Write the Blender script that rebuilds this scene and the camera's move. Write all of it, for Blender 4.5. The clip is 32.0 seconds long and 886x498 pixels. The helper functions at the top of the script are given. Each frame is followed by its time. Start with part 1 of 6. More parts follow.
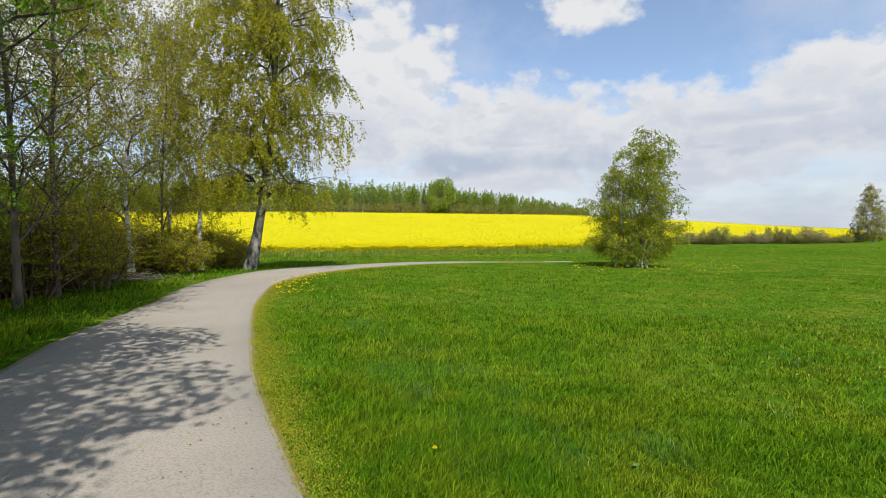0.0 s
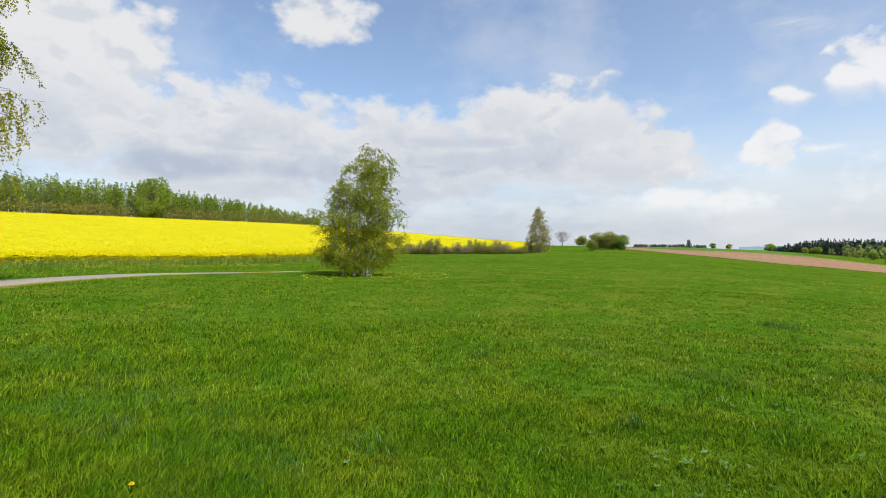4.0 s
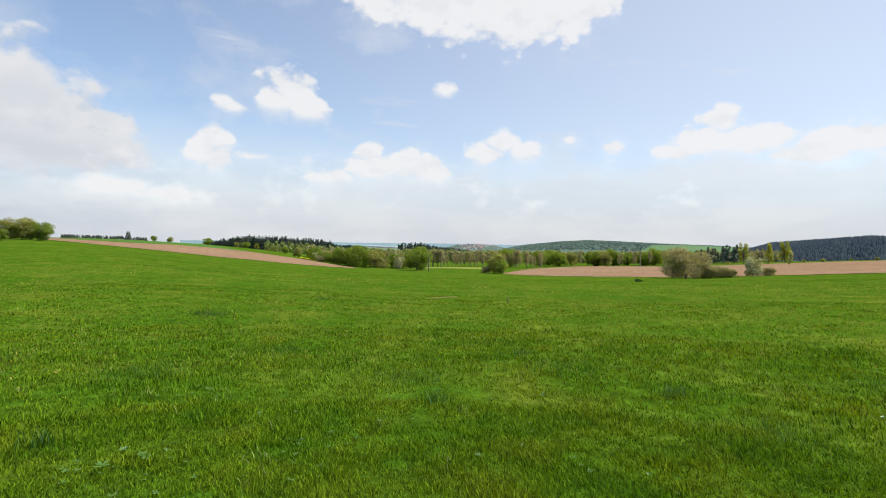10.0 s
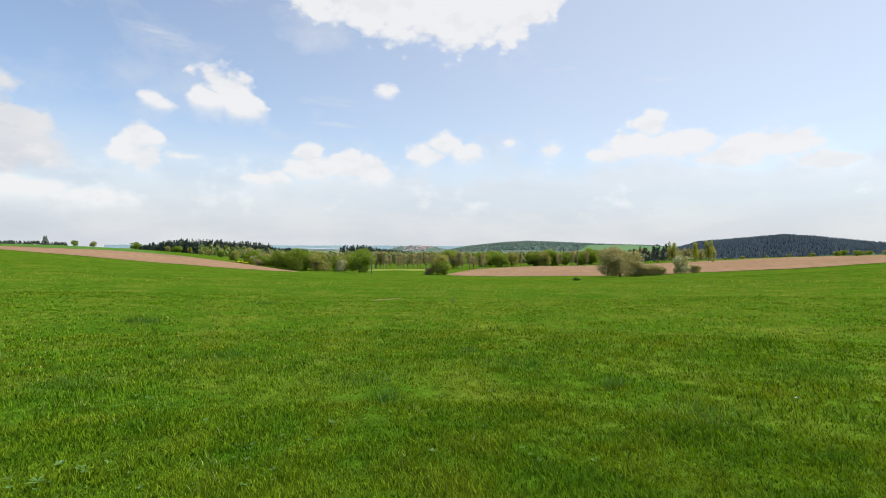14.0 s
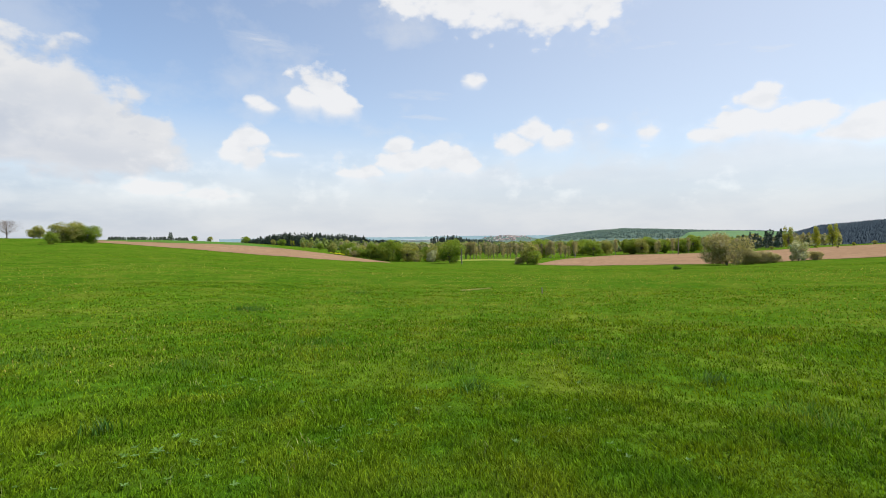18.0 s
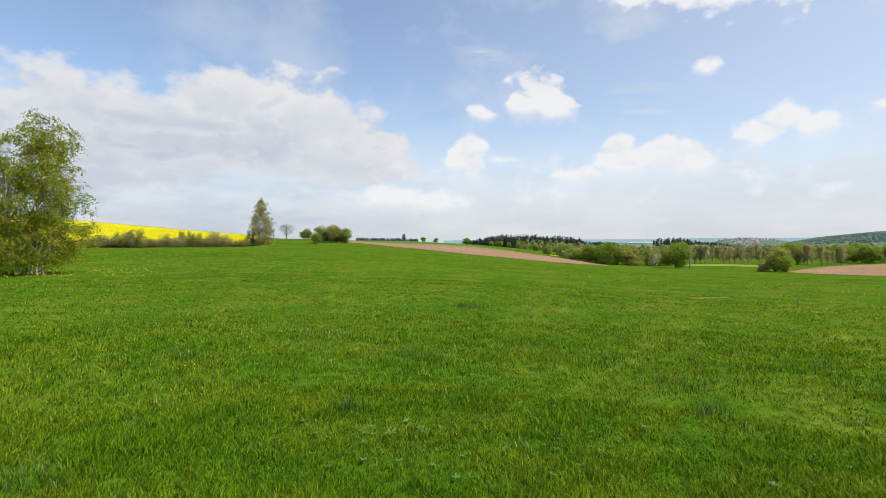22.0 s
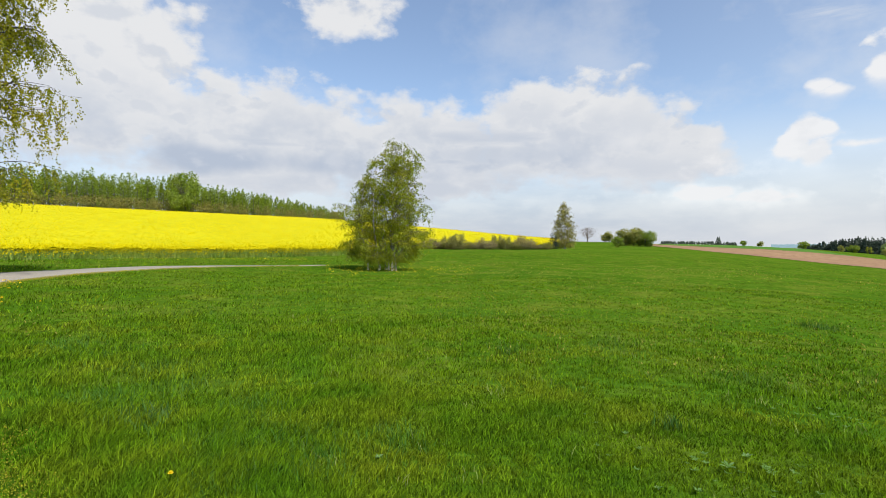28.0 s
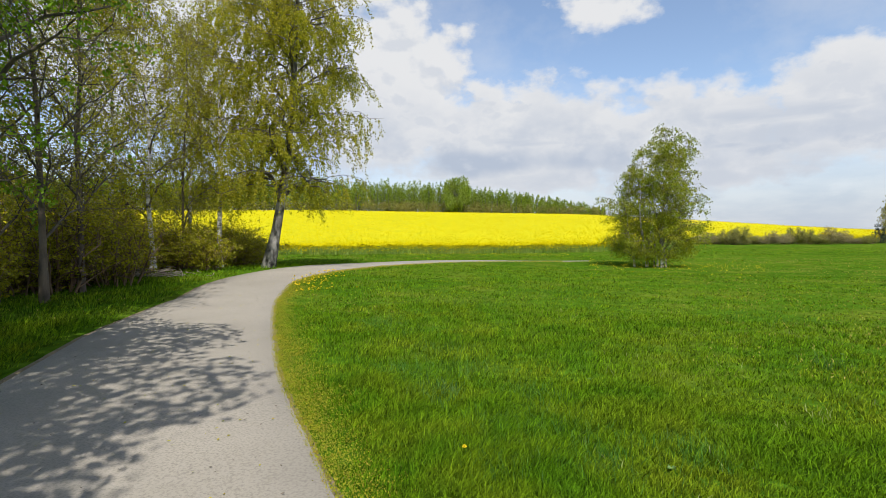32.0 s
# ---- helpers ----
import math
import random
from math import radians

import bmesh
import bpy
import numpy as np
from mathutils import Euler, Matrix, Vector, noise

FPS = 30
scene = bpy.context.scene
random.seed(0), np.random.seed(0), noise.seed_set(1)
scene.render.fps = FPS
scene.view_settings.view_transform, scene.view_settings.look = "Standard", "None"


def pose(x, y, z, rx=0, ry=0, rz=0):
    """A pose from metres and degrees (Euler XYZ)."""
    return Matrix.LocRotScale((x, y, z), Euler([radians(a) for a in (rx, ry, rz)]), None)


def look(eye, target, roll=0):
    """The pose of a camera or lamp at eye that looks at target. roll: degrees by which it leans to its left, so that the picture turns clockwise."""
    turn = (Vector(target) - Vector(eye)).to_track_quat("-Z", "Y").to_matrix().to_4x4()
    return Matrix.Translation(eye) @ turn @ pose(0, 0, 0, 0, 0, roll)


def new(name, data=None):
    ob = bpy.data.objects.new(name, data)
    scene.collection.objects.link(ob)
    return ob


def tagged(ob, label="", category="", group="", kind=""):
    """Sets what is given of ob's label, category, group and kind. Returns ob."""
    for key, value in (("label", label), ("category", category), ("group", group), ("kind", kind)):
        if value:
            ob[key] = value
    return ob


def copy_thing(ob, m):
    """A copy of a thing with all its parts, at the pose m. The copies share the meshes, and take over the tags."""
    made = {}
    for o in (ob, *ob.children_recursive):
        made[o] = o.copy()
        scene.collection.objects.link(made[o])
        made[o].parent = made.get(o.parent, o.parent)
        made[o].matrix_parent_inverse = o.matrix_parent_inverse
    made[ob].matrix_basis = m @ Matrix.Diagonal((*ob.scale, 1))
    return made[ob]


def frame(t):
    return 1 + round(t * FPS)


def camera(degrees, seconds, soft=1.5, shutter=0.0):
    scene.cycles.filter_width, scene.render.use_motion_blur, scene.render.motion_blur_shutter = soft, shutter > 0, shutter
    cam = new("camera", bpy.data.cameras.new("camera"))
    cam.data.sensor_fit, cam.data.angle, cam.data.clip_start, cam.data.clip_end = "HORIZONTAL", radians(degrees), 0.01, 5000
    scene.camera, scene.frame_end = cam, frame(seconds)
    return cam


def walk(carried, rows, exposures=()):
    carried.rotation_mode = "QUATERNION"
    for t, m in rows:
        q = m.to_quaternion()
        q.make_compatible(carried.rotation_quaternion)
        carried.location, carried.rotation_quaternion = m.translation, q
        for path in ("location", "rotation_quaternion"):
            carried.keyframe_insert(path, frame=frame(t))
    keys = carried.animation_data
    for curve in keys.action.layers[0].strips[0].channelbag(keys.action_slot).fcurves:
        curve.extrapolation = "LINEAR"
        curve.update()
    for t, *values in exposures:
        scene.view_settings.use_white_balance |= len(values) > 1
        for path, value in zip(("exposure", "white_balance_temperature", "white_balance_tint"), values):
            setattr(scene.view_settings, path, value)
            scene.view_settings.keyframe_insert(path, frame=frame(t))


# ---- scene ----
cam = camera(80.1, 32.0, 0.9)
PATH = [
    (0.0, pose(0.222, 0.049, 1.583, 89.32, 0.81, -0.00)),
    (0.5, pose(0.227, 0.034, 1.583, 89.36, 0.74, -1.05)),
    (1.0, pose(0.237, -0.002, 1.585, 89.44, 0.62, -3.25)),
    (1.5, pose(0.245, -0.046, 1.593, 89.56, 0.43, -6.52)),
    (2.0, pose(0.258, -0.090, 1.604, 89.73, 0.30, -10.52)),
    (2.5, pose(0.268, -0.121, 1.609, 89.91, 0.25, -14.98)),
    (3.0, pose(0.278, -0.123, 1.618, 89.97, 0.36, -19.63)),
    (3.5, pose(0.288, -0.129, 1.621, 89.98, 0.40, -24.15)),
    (5.5, pose(0.233, -0.236, 1.616, 89.95, 0.46, -43.18)),
    (6.0, pose(0.226, -0.249, 1.613, 89.77, 0.41, -48.41)),
    (6.5, pose(0.255, -0.259, 1.610, 89.58, 0.29, -53.35)),
    (7.0, pose(0.310, -0.269, 1.608, 89.43, 0.13, -58.15)),
    (7.5, pose(0.337, -0.275, 1.609, 89.39, -0.01, -62.52)),
    (8.0, pose(0.343, -0.274, 1.608, 89.40, -0.17, -67.19)),
    (8.5, pose(0.343, -0.282, 1.607, 89.36, -0.40, -71.52)),
    (9.0, pose(0.333, -0.291, 1.606, 89.39, -0.58, -75.74)),
    (9.5, pose(0.316, -0.297, 1.611, 89.48, -0.76, -80.03)),
    (10.0, pose(0.287, -0.294, 1.618, 89.54, -0.97, -84.52)),
    (10.5, pose(0.237, -0.273, 1.617, 89.58, -1.07, -89.39)),
    (11.0, pose(0.207, -0.294, 1.623, 89.64, -1.21, -94.87)),
    (11.5, pose(0.174, -0.339, 1.611, 89.77, -1.36, -100.54)),
    (12.0, pose(0.140, -0.372, 1.601, 89.81, -1.39, -104.44)),
    (12.5, pose(0.196, -0.336, 1.615, 89.76, -1.21, -104.98)),
    (13.0, pose(0.201, -0.311, 1.613, 89.81, -1.05, -101.89)),
    (13.5, pose(0.208, -0.246, 1.620, 89.81, -0.65, -96.42)),
    (14.0, pose(0.205, -0.228, 1.601, 89.80, -0.39, -90.73)),
    (14.5, pose(0.223, -0.242, 1.595, 89.79, -0.25, -86.30)),
    (15.0, pose(0.246, -0.271, 1.607, 89.66, -0.30, -83.66)),
    (15.5, pose(0.262, -0.296, 1.611, 89.48, -0.01, -82.58)),
    (17.5, pose(0.240, -0.302, 1.603, 88.64, 0.51, -81.89)),
    (18.0, pose(0.234, -0.302, 1.596, 88.73, 0.57, -81.00)),
    (18.5, pose(0.229, -0.294, 1.590, 88.85, 0.51, -78.77)),
    (19.0, pose(0.235, -0.290, 1.594, 88.93, 0.41, -75.39)),
    (19.5, pose(0.256, -0.284, 1.584, 89.01, 0.54, -71.84)),
    (20.0, pose(0.281, -0.272, 1.585, 89.06, 0.56, -68.62)),
    (20.5, pose(0.301, -0.260, 1.583, 89.17, 0.44, -65.56)),
    (21.0, pose(0.320, -0.236, 1.583, 89.18, 0.36, -62.51)),
    (21.5, pose(0.346, -0.209, 1.582, 89.16, 0.33, -59.85)),
    (22.0, pose(0.370, -0.199, 1.578, 89.10, 0.26, -57.92)),
    (22.5, pose(0.383, -0.195, 1.577, 89.05, 0.21, -56.85)),
    (23.0, pose(0.360, -0.191, 1.576, 88.97, 0.21, -55.70)),
    (23.5, pose(0.351, -0.180, 1.578, 88.97, 0.32, -53.39)),
    (24.0, pose(0.350, -0.165, 1.580, 88.97, 0.39, -49.73)),
    (24.5, pose(0.338, -0.142, 1.592, 88.98, 0.52, -45.61)),
    (25.0, pose(0.327, -0.127, 1.596, 89.05, 0.67, -41.69)),
    (25.5, pose(0.327, -0.117, 1.587, 89.11, 0.75, -37.88)),
    (26.0, pose(0.312, -0.091, 1.589, 89.18, 0.77, -34.00)),
    (26.5, pose(0.282, -0.045, 1.601, 89.26, 0.73, -30.63)),
    (28.5, pose(0.214, -0.084, 1.619, 89.61, -0.37, -23.43)),
    (29.0, pose(0.193, -0.089, 1.615, 89.70, -0.55, -18.99)),
    (29.5, pose(0.178, -0.075, 1.619, 89.62, -0.32, -14.17)),
    (30.0, pose(0.165, -0.052, 1.619, 89.41, -0.12, -9.40)),
    (30.5, pose(0.153, -0.005, 1.607, 89.24, 0.34, -5.06)),
    (31.0, pose(0.141, 0.049, 1.593, 89.23, 0.53, -1.50)),
    (31.5, pose(0.122, 0.084, 1.575, 89.26, 0.62, 0.63)),
    (32.0, pose(0.110, 0.102, 1.565, 89.22, 0.52, 1.61)),
]
walk(cam, PATH, [(0, 0.25), (32, 0.25)])

# ---------------- world, sun, exposure ----------------
SUN_AZ, SUN_EL = 167.0, 53.0          # compass bearing and height, degrees
CLOUDS = [  # bearing, height, half width, half height, degrees
    (-9, 14, 12, 12.5), (-25, 18, 18, 14), (7, 9, 15, 8), (24, 8, 13, 8), (40, 10.2, 14, 7.4), (47, 8.5, 9, 5.2),
    (16, 23.2, 6.0, 3.2)]
HEAPS = [  # the small fair-weather clouds: bearing, height, half width, half height of each lump
    (68.0, 14.9, 2.2, 2.1), (66.4, 14.0, 1.6, 1.6), (69.9, 13.5, 1.8, 1.7), (61.6, 13.6, 0.9, 0.8), (62.6, 13.1, 1.0, 0.6),
    (60.9, 9.7, 1.4, 1.4), (59.9, 8.2, 1.4, 1.8), (61.3, 7.6, 1.4, 1.6), (64.6, 8.5, 2.2, 0.5),
    (76.2, 9.4, 1.4, 1.2), (80.4, 8.0, 2.6, 1.8), (83.5, 7.4, 2.3, 1.5), (72.3, 6.6, 2.0, 1.2), (77.2, 7.6, 2.5, 1.6),
    (84.5, 16.2, 1.1, 0.7), (90.8, 10.7, 1.9, 1.4), (93.4, 9.7, 1.9, 1.3), (88.8, 9.4, 1.9, 1.3), (97.6, 11.1, 0.9, 0.7), (102.6, 10.1, 1.5, 0.9),
    (112.1, 11.9, 1.8, 1.6), (110.4, 10.1, 2.5, 1.7), (114.9, 9.7, 3.0, 1.7), (108.2, 9.2, 1.7, 1.1), (122.8, 9.2, 3.3, 1.7), (119.0, 8.4, 3.5, 1.4), (127.0, 7.5, 3.0, 1.2),
    (136.8, 14.8, 1.7, 1.0), (141.8, 16.1, 2.3, 1.7), (146.0, 18.0, 4.5, 3.0), (141.5, 9.7, 3.2, 1.7), (52.4, 4.6, 2.8, 1.1), (57.5, 4.1, 4.0, 1.0),
    (78.0, 25.8, 5.0, 2.5), (85.0, 24.9, 6.0, 3.0), (93.0, 24.3, 6.5, 3.5), (98.8, 24.5, 3.8, 2.6), (88.0, 28.5, 13.0, 5.0)]
VEILS = [(78.5, 13.6, 11.0, 3.4), (111.0, 16.6, 15.0, 2.6), (103.0, 19.2, 16.0, 3.0), (65.0, 19.5, 12.0, 2.0)]   # thin streaks


def sky_world():
    w = bpy.data.worlds.new("daylight")
    scene.world = w
    w.use_nodes = True
    nt = w.node_tree
    nt.nodes.clear()
    N, L = nt.nodes.new, nt.links.new

    def put(sock, v):
        if hasattr(v, "is_output"):
            L(v, sock)
        else:
            sock.default_value = v

    def mth(op, a, b=0.0, c=0.0):
        n = N("ShaderNodeMath")
        n.operation = op
        put(n.inputs[0], a)
        put(n.inputs[1], b)
        put(n.inputs[2], c)
        return n.outputs[0]

    def noise_of(vec, scale, detail, rough=0.55):
        n = N("ShaderNodeTexNoise")
        n.inputs["Scale"].default_value, n.inputs["Detail"].default_value, n.inputs["Roughness"].default_value = scale, detail, rough
        L(vec, n.inputs["Vector"])
        return n.outputs["Fac"]

    def ramp(v, a, b):
        n = N("ShaderNodeMapRange")
        n.interpolation_type = "SMOOTHSTEP"
        put(n.inputs["Value"], v)
        n.inputs["From Min"].default_value, n.inputs["From Max"].default_value = a, b
        return n.outputs["Result"]

    tc = N("ShaderNodeTexCoord")
    sep = N("ShaderNodeSeparateXYZ")
    L(tc.outputs["Generated"], sep.inputs[0])
    x, y, z = sep.outputs
    az = mth("MULTIPLY", mth("ARCTAN2", x, y), 57.29578)
    el = mth("MULTIPLY", mth("ARCSINE", z), 57.29578)
    comb = N("ShaderNodeCombineXYZ")
    L(mth("MULTIPLY", az, 0.06), comb.inputs[0])
    L(mth("MULTIPLY", el, 0.085), comb.inputs[1])
    flat = comb.outputs[0]
    n_big = noise_of(flat, 1.3, 3.0)
    n_puff = noise_of(flat, 4.2, 9.0, 0.58)
    n_soft = noise_of(flat, 2.3, 5.0, 0.5)
    above = N("ShaderNodeVectorMath")
    L(flat, above.inputs[0])
    above.inputs[1].default_value = (0.03, 0.09, 0)
    n_above = noise_of(above.outputs[0], 4.2, 5.0, 0.5)
    n_here = noise_of(flat, 4.2, 5.0, 0.5)
    cell = N("ShaderNodeTexVoronoi")
    cell.feature = "SMOOTH_F1"
    cell.inputs["Scale"].default_value = 5.5
    L(flat, cell.inputs["Vector"])
    lump = mth("SUBTRACT", 0.45, cell.outputs["Distance"])
    cell2 = N("ShaderNodeTexVoronoi")
    cell2.feature = "SMOOTH_F1"
    cell2.inputs["Scale"].default_value = 15.0
    L(flat, cell2.inputs["Vector"])
    lump2 = mth("SUBTRACT", 0.42, cell2.outputs["Distance"])
    wob = mth("MULTIPLY_ADD", n_soft, 5.0, -2.5)
    azw, elw = mth("ADD", az, wob), mth("MULTIPLY_ADD", n_big, 2.4, mth("SUBTRACT", el, 1.2))
    best = None
    for a, e, hw, hh in CLOUDS:
        u = mth("DIVIDE", mth("SUBTRACT", azw, a), hw)
        v = mth("DIVIDE", mth("SUBTRACT", elw, e), hh)
        v = mth("MAXIMUM", v, mth("MULTIPLY", v, -1.5))
        d = mth("SQRT", mth("ADD", mth("MULTIPLY", u, u), mth("MULTIPLY", v, v)))
        d = mth("SUBTRACT", 1.0, d)
        if hw > 7.5 and a < 60:
            d = mth("MULTIPLY", d, 1.9)
        best = d if best is None else mth("MAXIMUM", best, d)
    dens = mth("ADD", best, mth("MULTIPLY_ADD", n_puff, 2.0, -0.9))
    dens = mth("ADD", dens, mth("MULTIPLY", lump, 0.5))
    dens = mth("ADD", dens, mth("MULTIPLY", lump2, 0.2))
    crisp = ramp(dens, -0.08, 0.6)
    mask = mth("MULTIPLY_ADD", mth("SUBTRACT", ramp(dens, -0.7, 0.9), crisp), ramp(el, 12.0, 7.0), crisp)
    # heaped clouds with crisp tops and bases that melt into the haze
    billow = mth("ADD", mth("MULTIPLY_ADD", n_puff, 3.4, -1.6), mth("ADD", mth("MULTIPLY", lump, 1.3), mth("MULTIPLY", lump2, 1.1)))
    at = N("ShaderNodeCombineXYZ")
    L(mth("MULTIPLY_ADD", n_soft, 2.0, mth("SUBTRACT", az, 1.0)), at.inputs[0])
    L(el, at.inputs[1])

    def ellipse(a, e, hw, hh):
        s, q = N("ShaderNodeVectorMath"), N("ShaderNodeVectorMath")
        s.operation, q.operation = "MULTIPLY_ADD", "LENGTH"
        L(at.outputs[0], s.inputs[0])
        s.inputs[1].default_value, s.inputs[2].default_value = (1 / hw, 1 / hh, 0), (-a / hw, -e / hh, 0)
        L(s.outputs[0], q.inputs[0])
        return q.outputs["Value"]

    heap = None
    for a, e, hw, hh in HEAPS:
        hw, hh = hw * 1.28, hh * 1.25
        inside = mth("MULTIPLY_ADD", ellipse(a, e, hw, hh), -min(hh, 2.2), min(hh, 2.2))
        inside = mth("ADD", inside, mth("MULTIPLY", billow, min(1.0, 0.3 + 0.26 * hh)))
        soft = mth("MAXIMUM", mth("MULTIPLY_ADD", el, -2.2, 2.2 * (e + 0.15 * hh) + 0.8), 0.8) if e < 20 else 1.0
        d = mth("DIVIDE", inside, soft)
        heap = d if heap is None else mth("MAXIMUM", heap, d)
    heaped = mth("MULTIPLY", ramp(heap, -0.4, 0.85), 0.95)
    mask = mth("MAXIMUM", mask, heaped)
    thin = N("ShaderNodeCombineXYZ")
    L(mth("MULTIPLY_ADD", el, 0.05, mth("MULTIPLY", az, 0.025)), thin.inputs[0])
    L(mth("MULTIPLY", el, 0.16), thin.inputs[1])
    wisp = ramp(noise_of(thin.outputs[0], 2.6, 7.0, 0.6), 0.36, 0.74)
    over = None
    for a, e, hw, hh in VEILS:
        d = mth("SUBTRACT", 1.0, ellipse(a, e, hw, hh))
        over = d if over is None else mth("MAXIMUM", over, d)
    mask = mth("MAXIMUM", mask, mth("MULTIPLY", mth("MULTIPLY", ramp(over, 0.0, 0.9), wisp), 0.75))
    # thin veils and the bright haze low down
    veil = mth("MULTIPLY", ramp(noise_of(flat, 0.9, 6.0, 0.6), 0.36, 0.72), mth("MULTIPLY_ADD", ramp(az, 20.0, 110.0), 0.35, 0.35))
    veil = mth("MAXIMUM", veil, mth("MULTIPLY_ADD", ramp(az, 35.0, 125.0), 0.46, 0.06))
    haze = mth("MULTIPLY", ramp(el, 17.0, 0.5), 0.95)
    fluff = mth("ADD", mth("MULTIPLY", n_puff, 0.65), mth("MULTIPLY", n_big, 0.5))
    fluff = mth("MULTIPLY", ramp(mth("ADD", fluff, mth("MULTIPLY", lump, 0.18)), 0.60, 0.74), mth("MULTIPLY", ramp(el, 13.5, 8.0), ramp(el, 1.5, 5.0)))
    fluff = mth("MULTIPLY", fluff, mth("MULTIPLY_ADD", ramp(az, 35.0, 60.0), 0.45, 0.25))
    haze = mth("MAXIMUM", haze, fluff)
    layer = mth("MULTIPLY", ramp(mth("MULTIPLY_ADD", n_soft, 9.0, mth("SUBTRACT", el, 4.5)), 12.5, 6.5), mth("MULTIPLY", ramp(az, 50.0, 75.0), 0.8))
    haze = mth("MAXIMUM", haze, layer)
    mask = mth("MAXIMUM", mask, mth("MAXIMUM", veil, haze))
    relief = ramp(mth("SUBTRACT", n_above, n_here), -0.02, 0.16)
    bank = mth("MULTIPLY", ramp(mth("ADD", mth("ADD", n_soft, mth("MULTIPLY", mth("MINIMUM", best, 0.8), 0.16)), mth("MULTIPLY_ADD", n_puff, 0.7, -0.35)), 0.42, 0.80), ramp(el, 19.0, 7.0))
    streak = N("ShaderNodeCombineXYZ")
    L(mth("MULTIPLY", az, 0.028), streak.inputs[0])
    L(mth("MULTIPLY", el, 0.16), streak.inputs[1])
    bank = mth("MAXIMUM", bank, mth("MULTIPLY", ramp(noise_of(streak.outputs[0], 1.7, 5.0, 0.5), 0.46, 0.70), ramp(el, 16.0, 9.0)))
    bank = mth("MULTIPLY", bank, mth("MULTIPLY", mth("MULTIPLY", ramp(az, 62.0, 36.0), ramp(el, 3.5, 9.0)), 0.85))
    shade = mth("MULTIPLY", mth("MAXIMUM", mth("MULTIPLY", relief, 0.36), bank), mth("MAXIMUM", ramp(dens, 0.0, 0.35), mth("MULTIPLY", heaped, 0.5)))
    for a, e, hw, hh, deep in ((4.0, 8.4, 17.0, 2.6, 0.9), (33.0, 9.6, 13.0, 1.9, 0.6), (24.0, 6.0, 16.0, 1.6, 0.55)):   # blue-grey undersides of the cloud bank
        band = mth("MULTIPLY", ramp(mth("ADD", mth("SUBTRACT", 1.0, ellipse(a, e, hw, hh)), mth("MULTIPLY_ADD", n_soft, 1.6, -0.8)), 0.0, 0.8), deep)
        shade = mth("MAXIMUM", shade, band)
    drift = N("ShaderNodeCombineXYZ")
    L(mth("MULTIPLY", az, 0.05), drift.inputs[0])
    L(mth("MULTIPLY", el, 0.17), drift.inputs[1])
    shade = mth("MAXIMUM", shade, mth("MULTIPLY", ramp(el, 16.0, 1.0), mth("MULTIPLY_ADD", ramp(noise_of(drift.outputs[0], 2.0, 6.0, 0.55), 0.34, 0.66), mth("MULTIPLY_ADD", ramp(az, 62.0, 40.0), 0.22, 0.24), mth("MULTIPLY_ADD", ramp(az, 62.0, 40.0), 0.16, 0.22))))
    col = N("ShaderNodeMix")
    col.data_type = "RGBA"
    col.inputs["A"].default_value = (0.88, 0.89, 0.91, 1)
    col.inputs["B"].default_value = (0.49, 0.57, 0.71, 1)
    L(shade, col.inputs["Factor"])
    lit = N("ShaderNodeMix")
    lit.data_type = "RGBA"
    L(mth("MAXIMUM", mth("MULTIPLY", heaped, mth("MULTIPLY_ADD", relief, -0.35, 1.0)), fluff), lit.inputs["Factor"])
    L(col.outputs["Result"], lit.inputs["A"])
    lit.inputs["B"].default_value = (0.99, 0.99, 1.0, 1)
    sky = N("ShaderNodeTexSky")
    sky.sky_type = "NISHITA"
    sky.sun_disc = False
    sky.sun_elevation, sky.sun_rotation = radians(SUN_EL), radians(SUN_AZ)
    sky.altitude, sky.air_density, sky.dust_density, sky.ozone_density = 400, 1.0, 0.6, 1.5
    b1, b2, mx, out = N("ShaderNodeBackground"), N("ShaderNodeBackground"), N("ShaderNodeMixShader"), N("ShaderNodeOutputWorld")
    L(sky.outputs[0], b1.inputs["Color"])
    b1.inputs["Strength"].default_value = SKY_STRENGTH
    L(lit.outputs["Result"], b2.inputs["Color"])
    b2.inputs["Strength"].default_value = CLOUD_STRENGTH
    L(mask, mx.inputs[0])
    L(b1.outputs[0], mx.inputs[1])
    L(b2.outputs[0], mx.inputs[2])
    L(mx.outputs[0], out.inputs[0])


SKY_STRENGTH, CLOUD_STRENGTH = 0.15, 0.76
sky_world()
sun = new("sun", bpy.data.lights.new("sun", "SUN"))
sun.data.energy, sun.data.angle, sun.data.color = 5.0, radians(0.5), (1.0, 0.95, 0.87)
sun.matrix_world = look((0, 0, 50), (-50 * math.sin(radians(SUN_AZ)), -50 * math.cos(radians(SUN_AZ)), 50 - 50 * math.tan(radians(SUN_EL))))


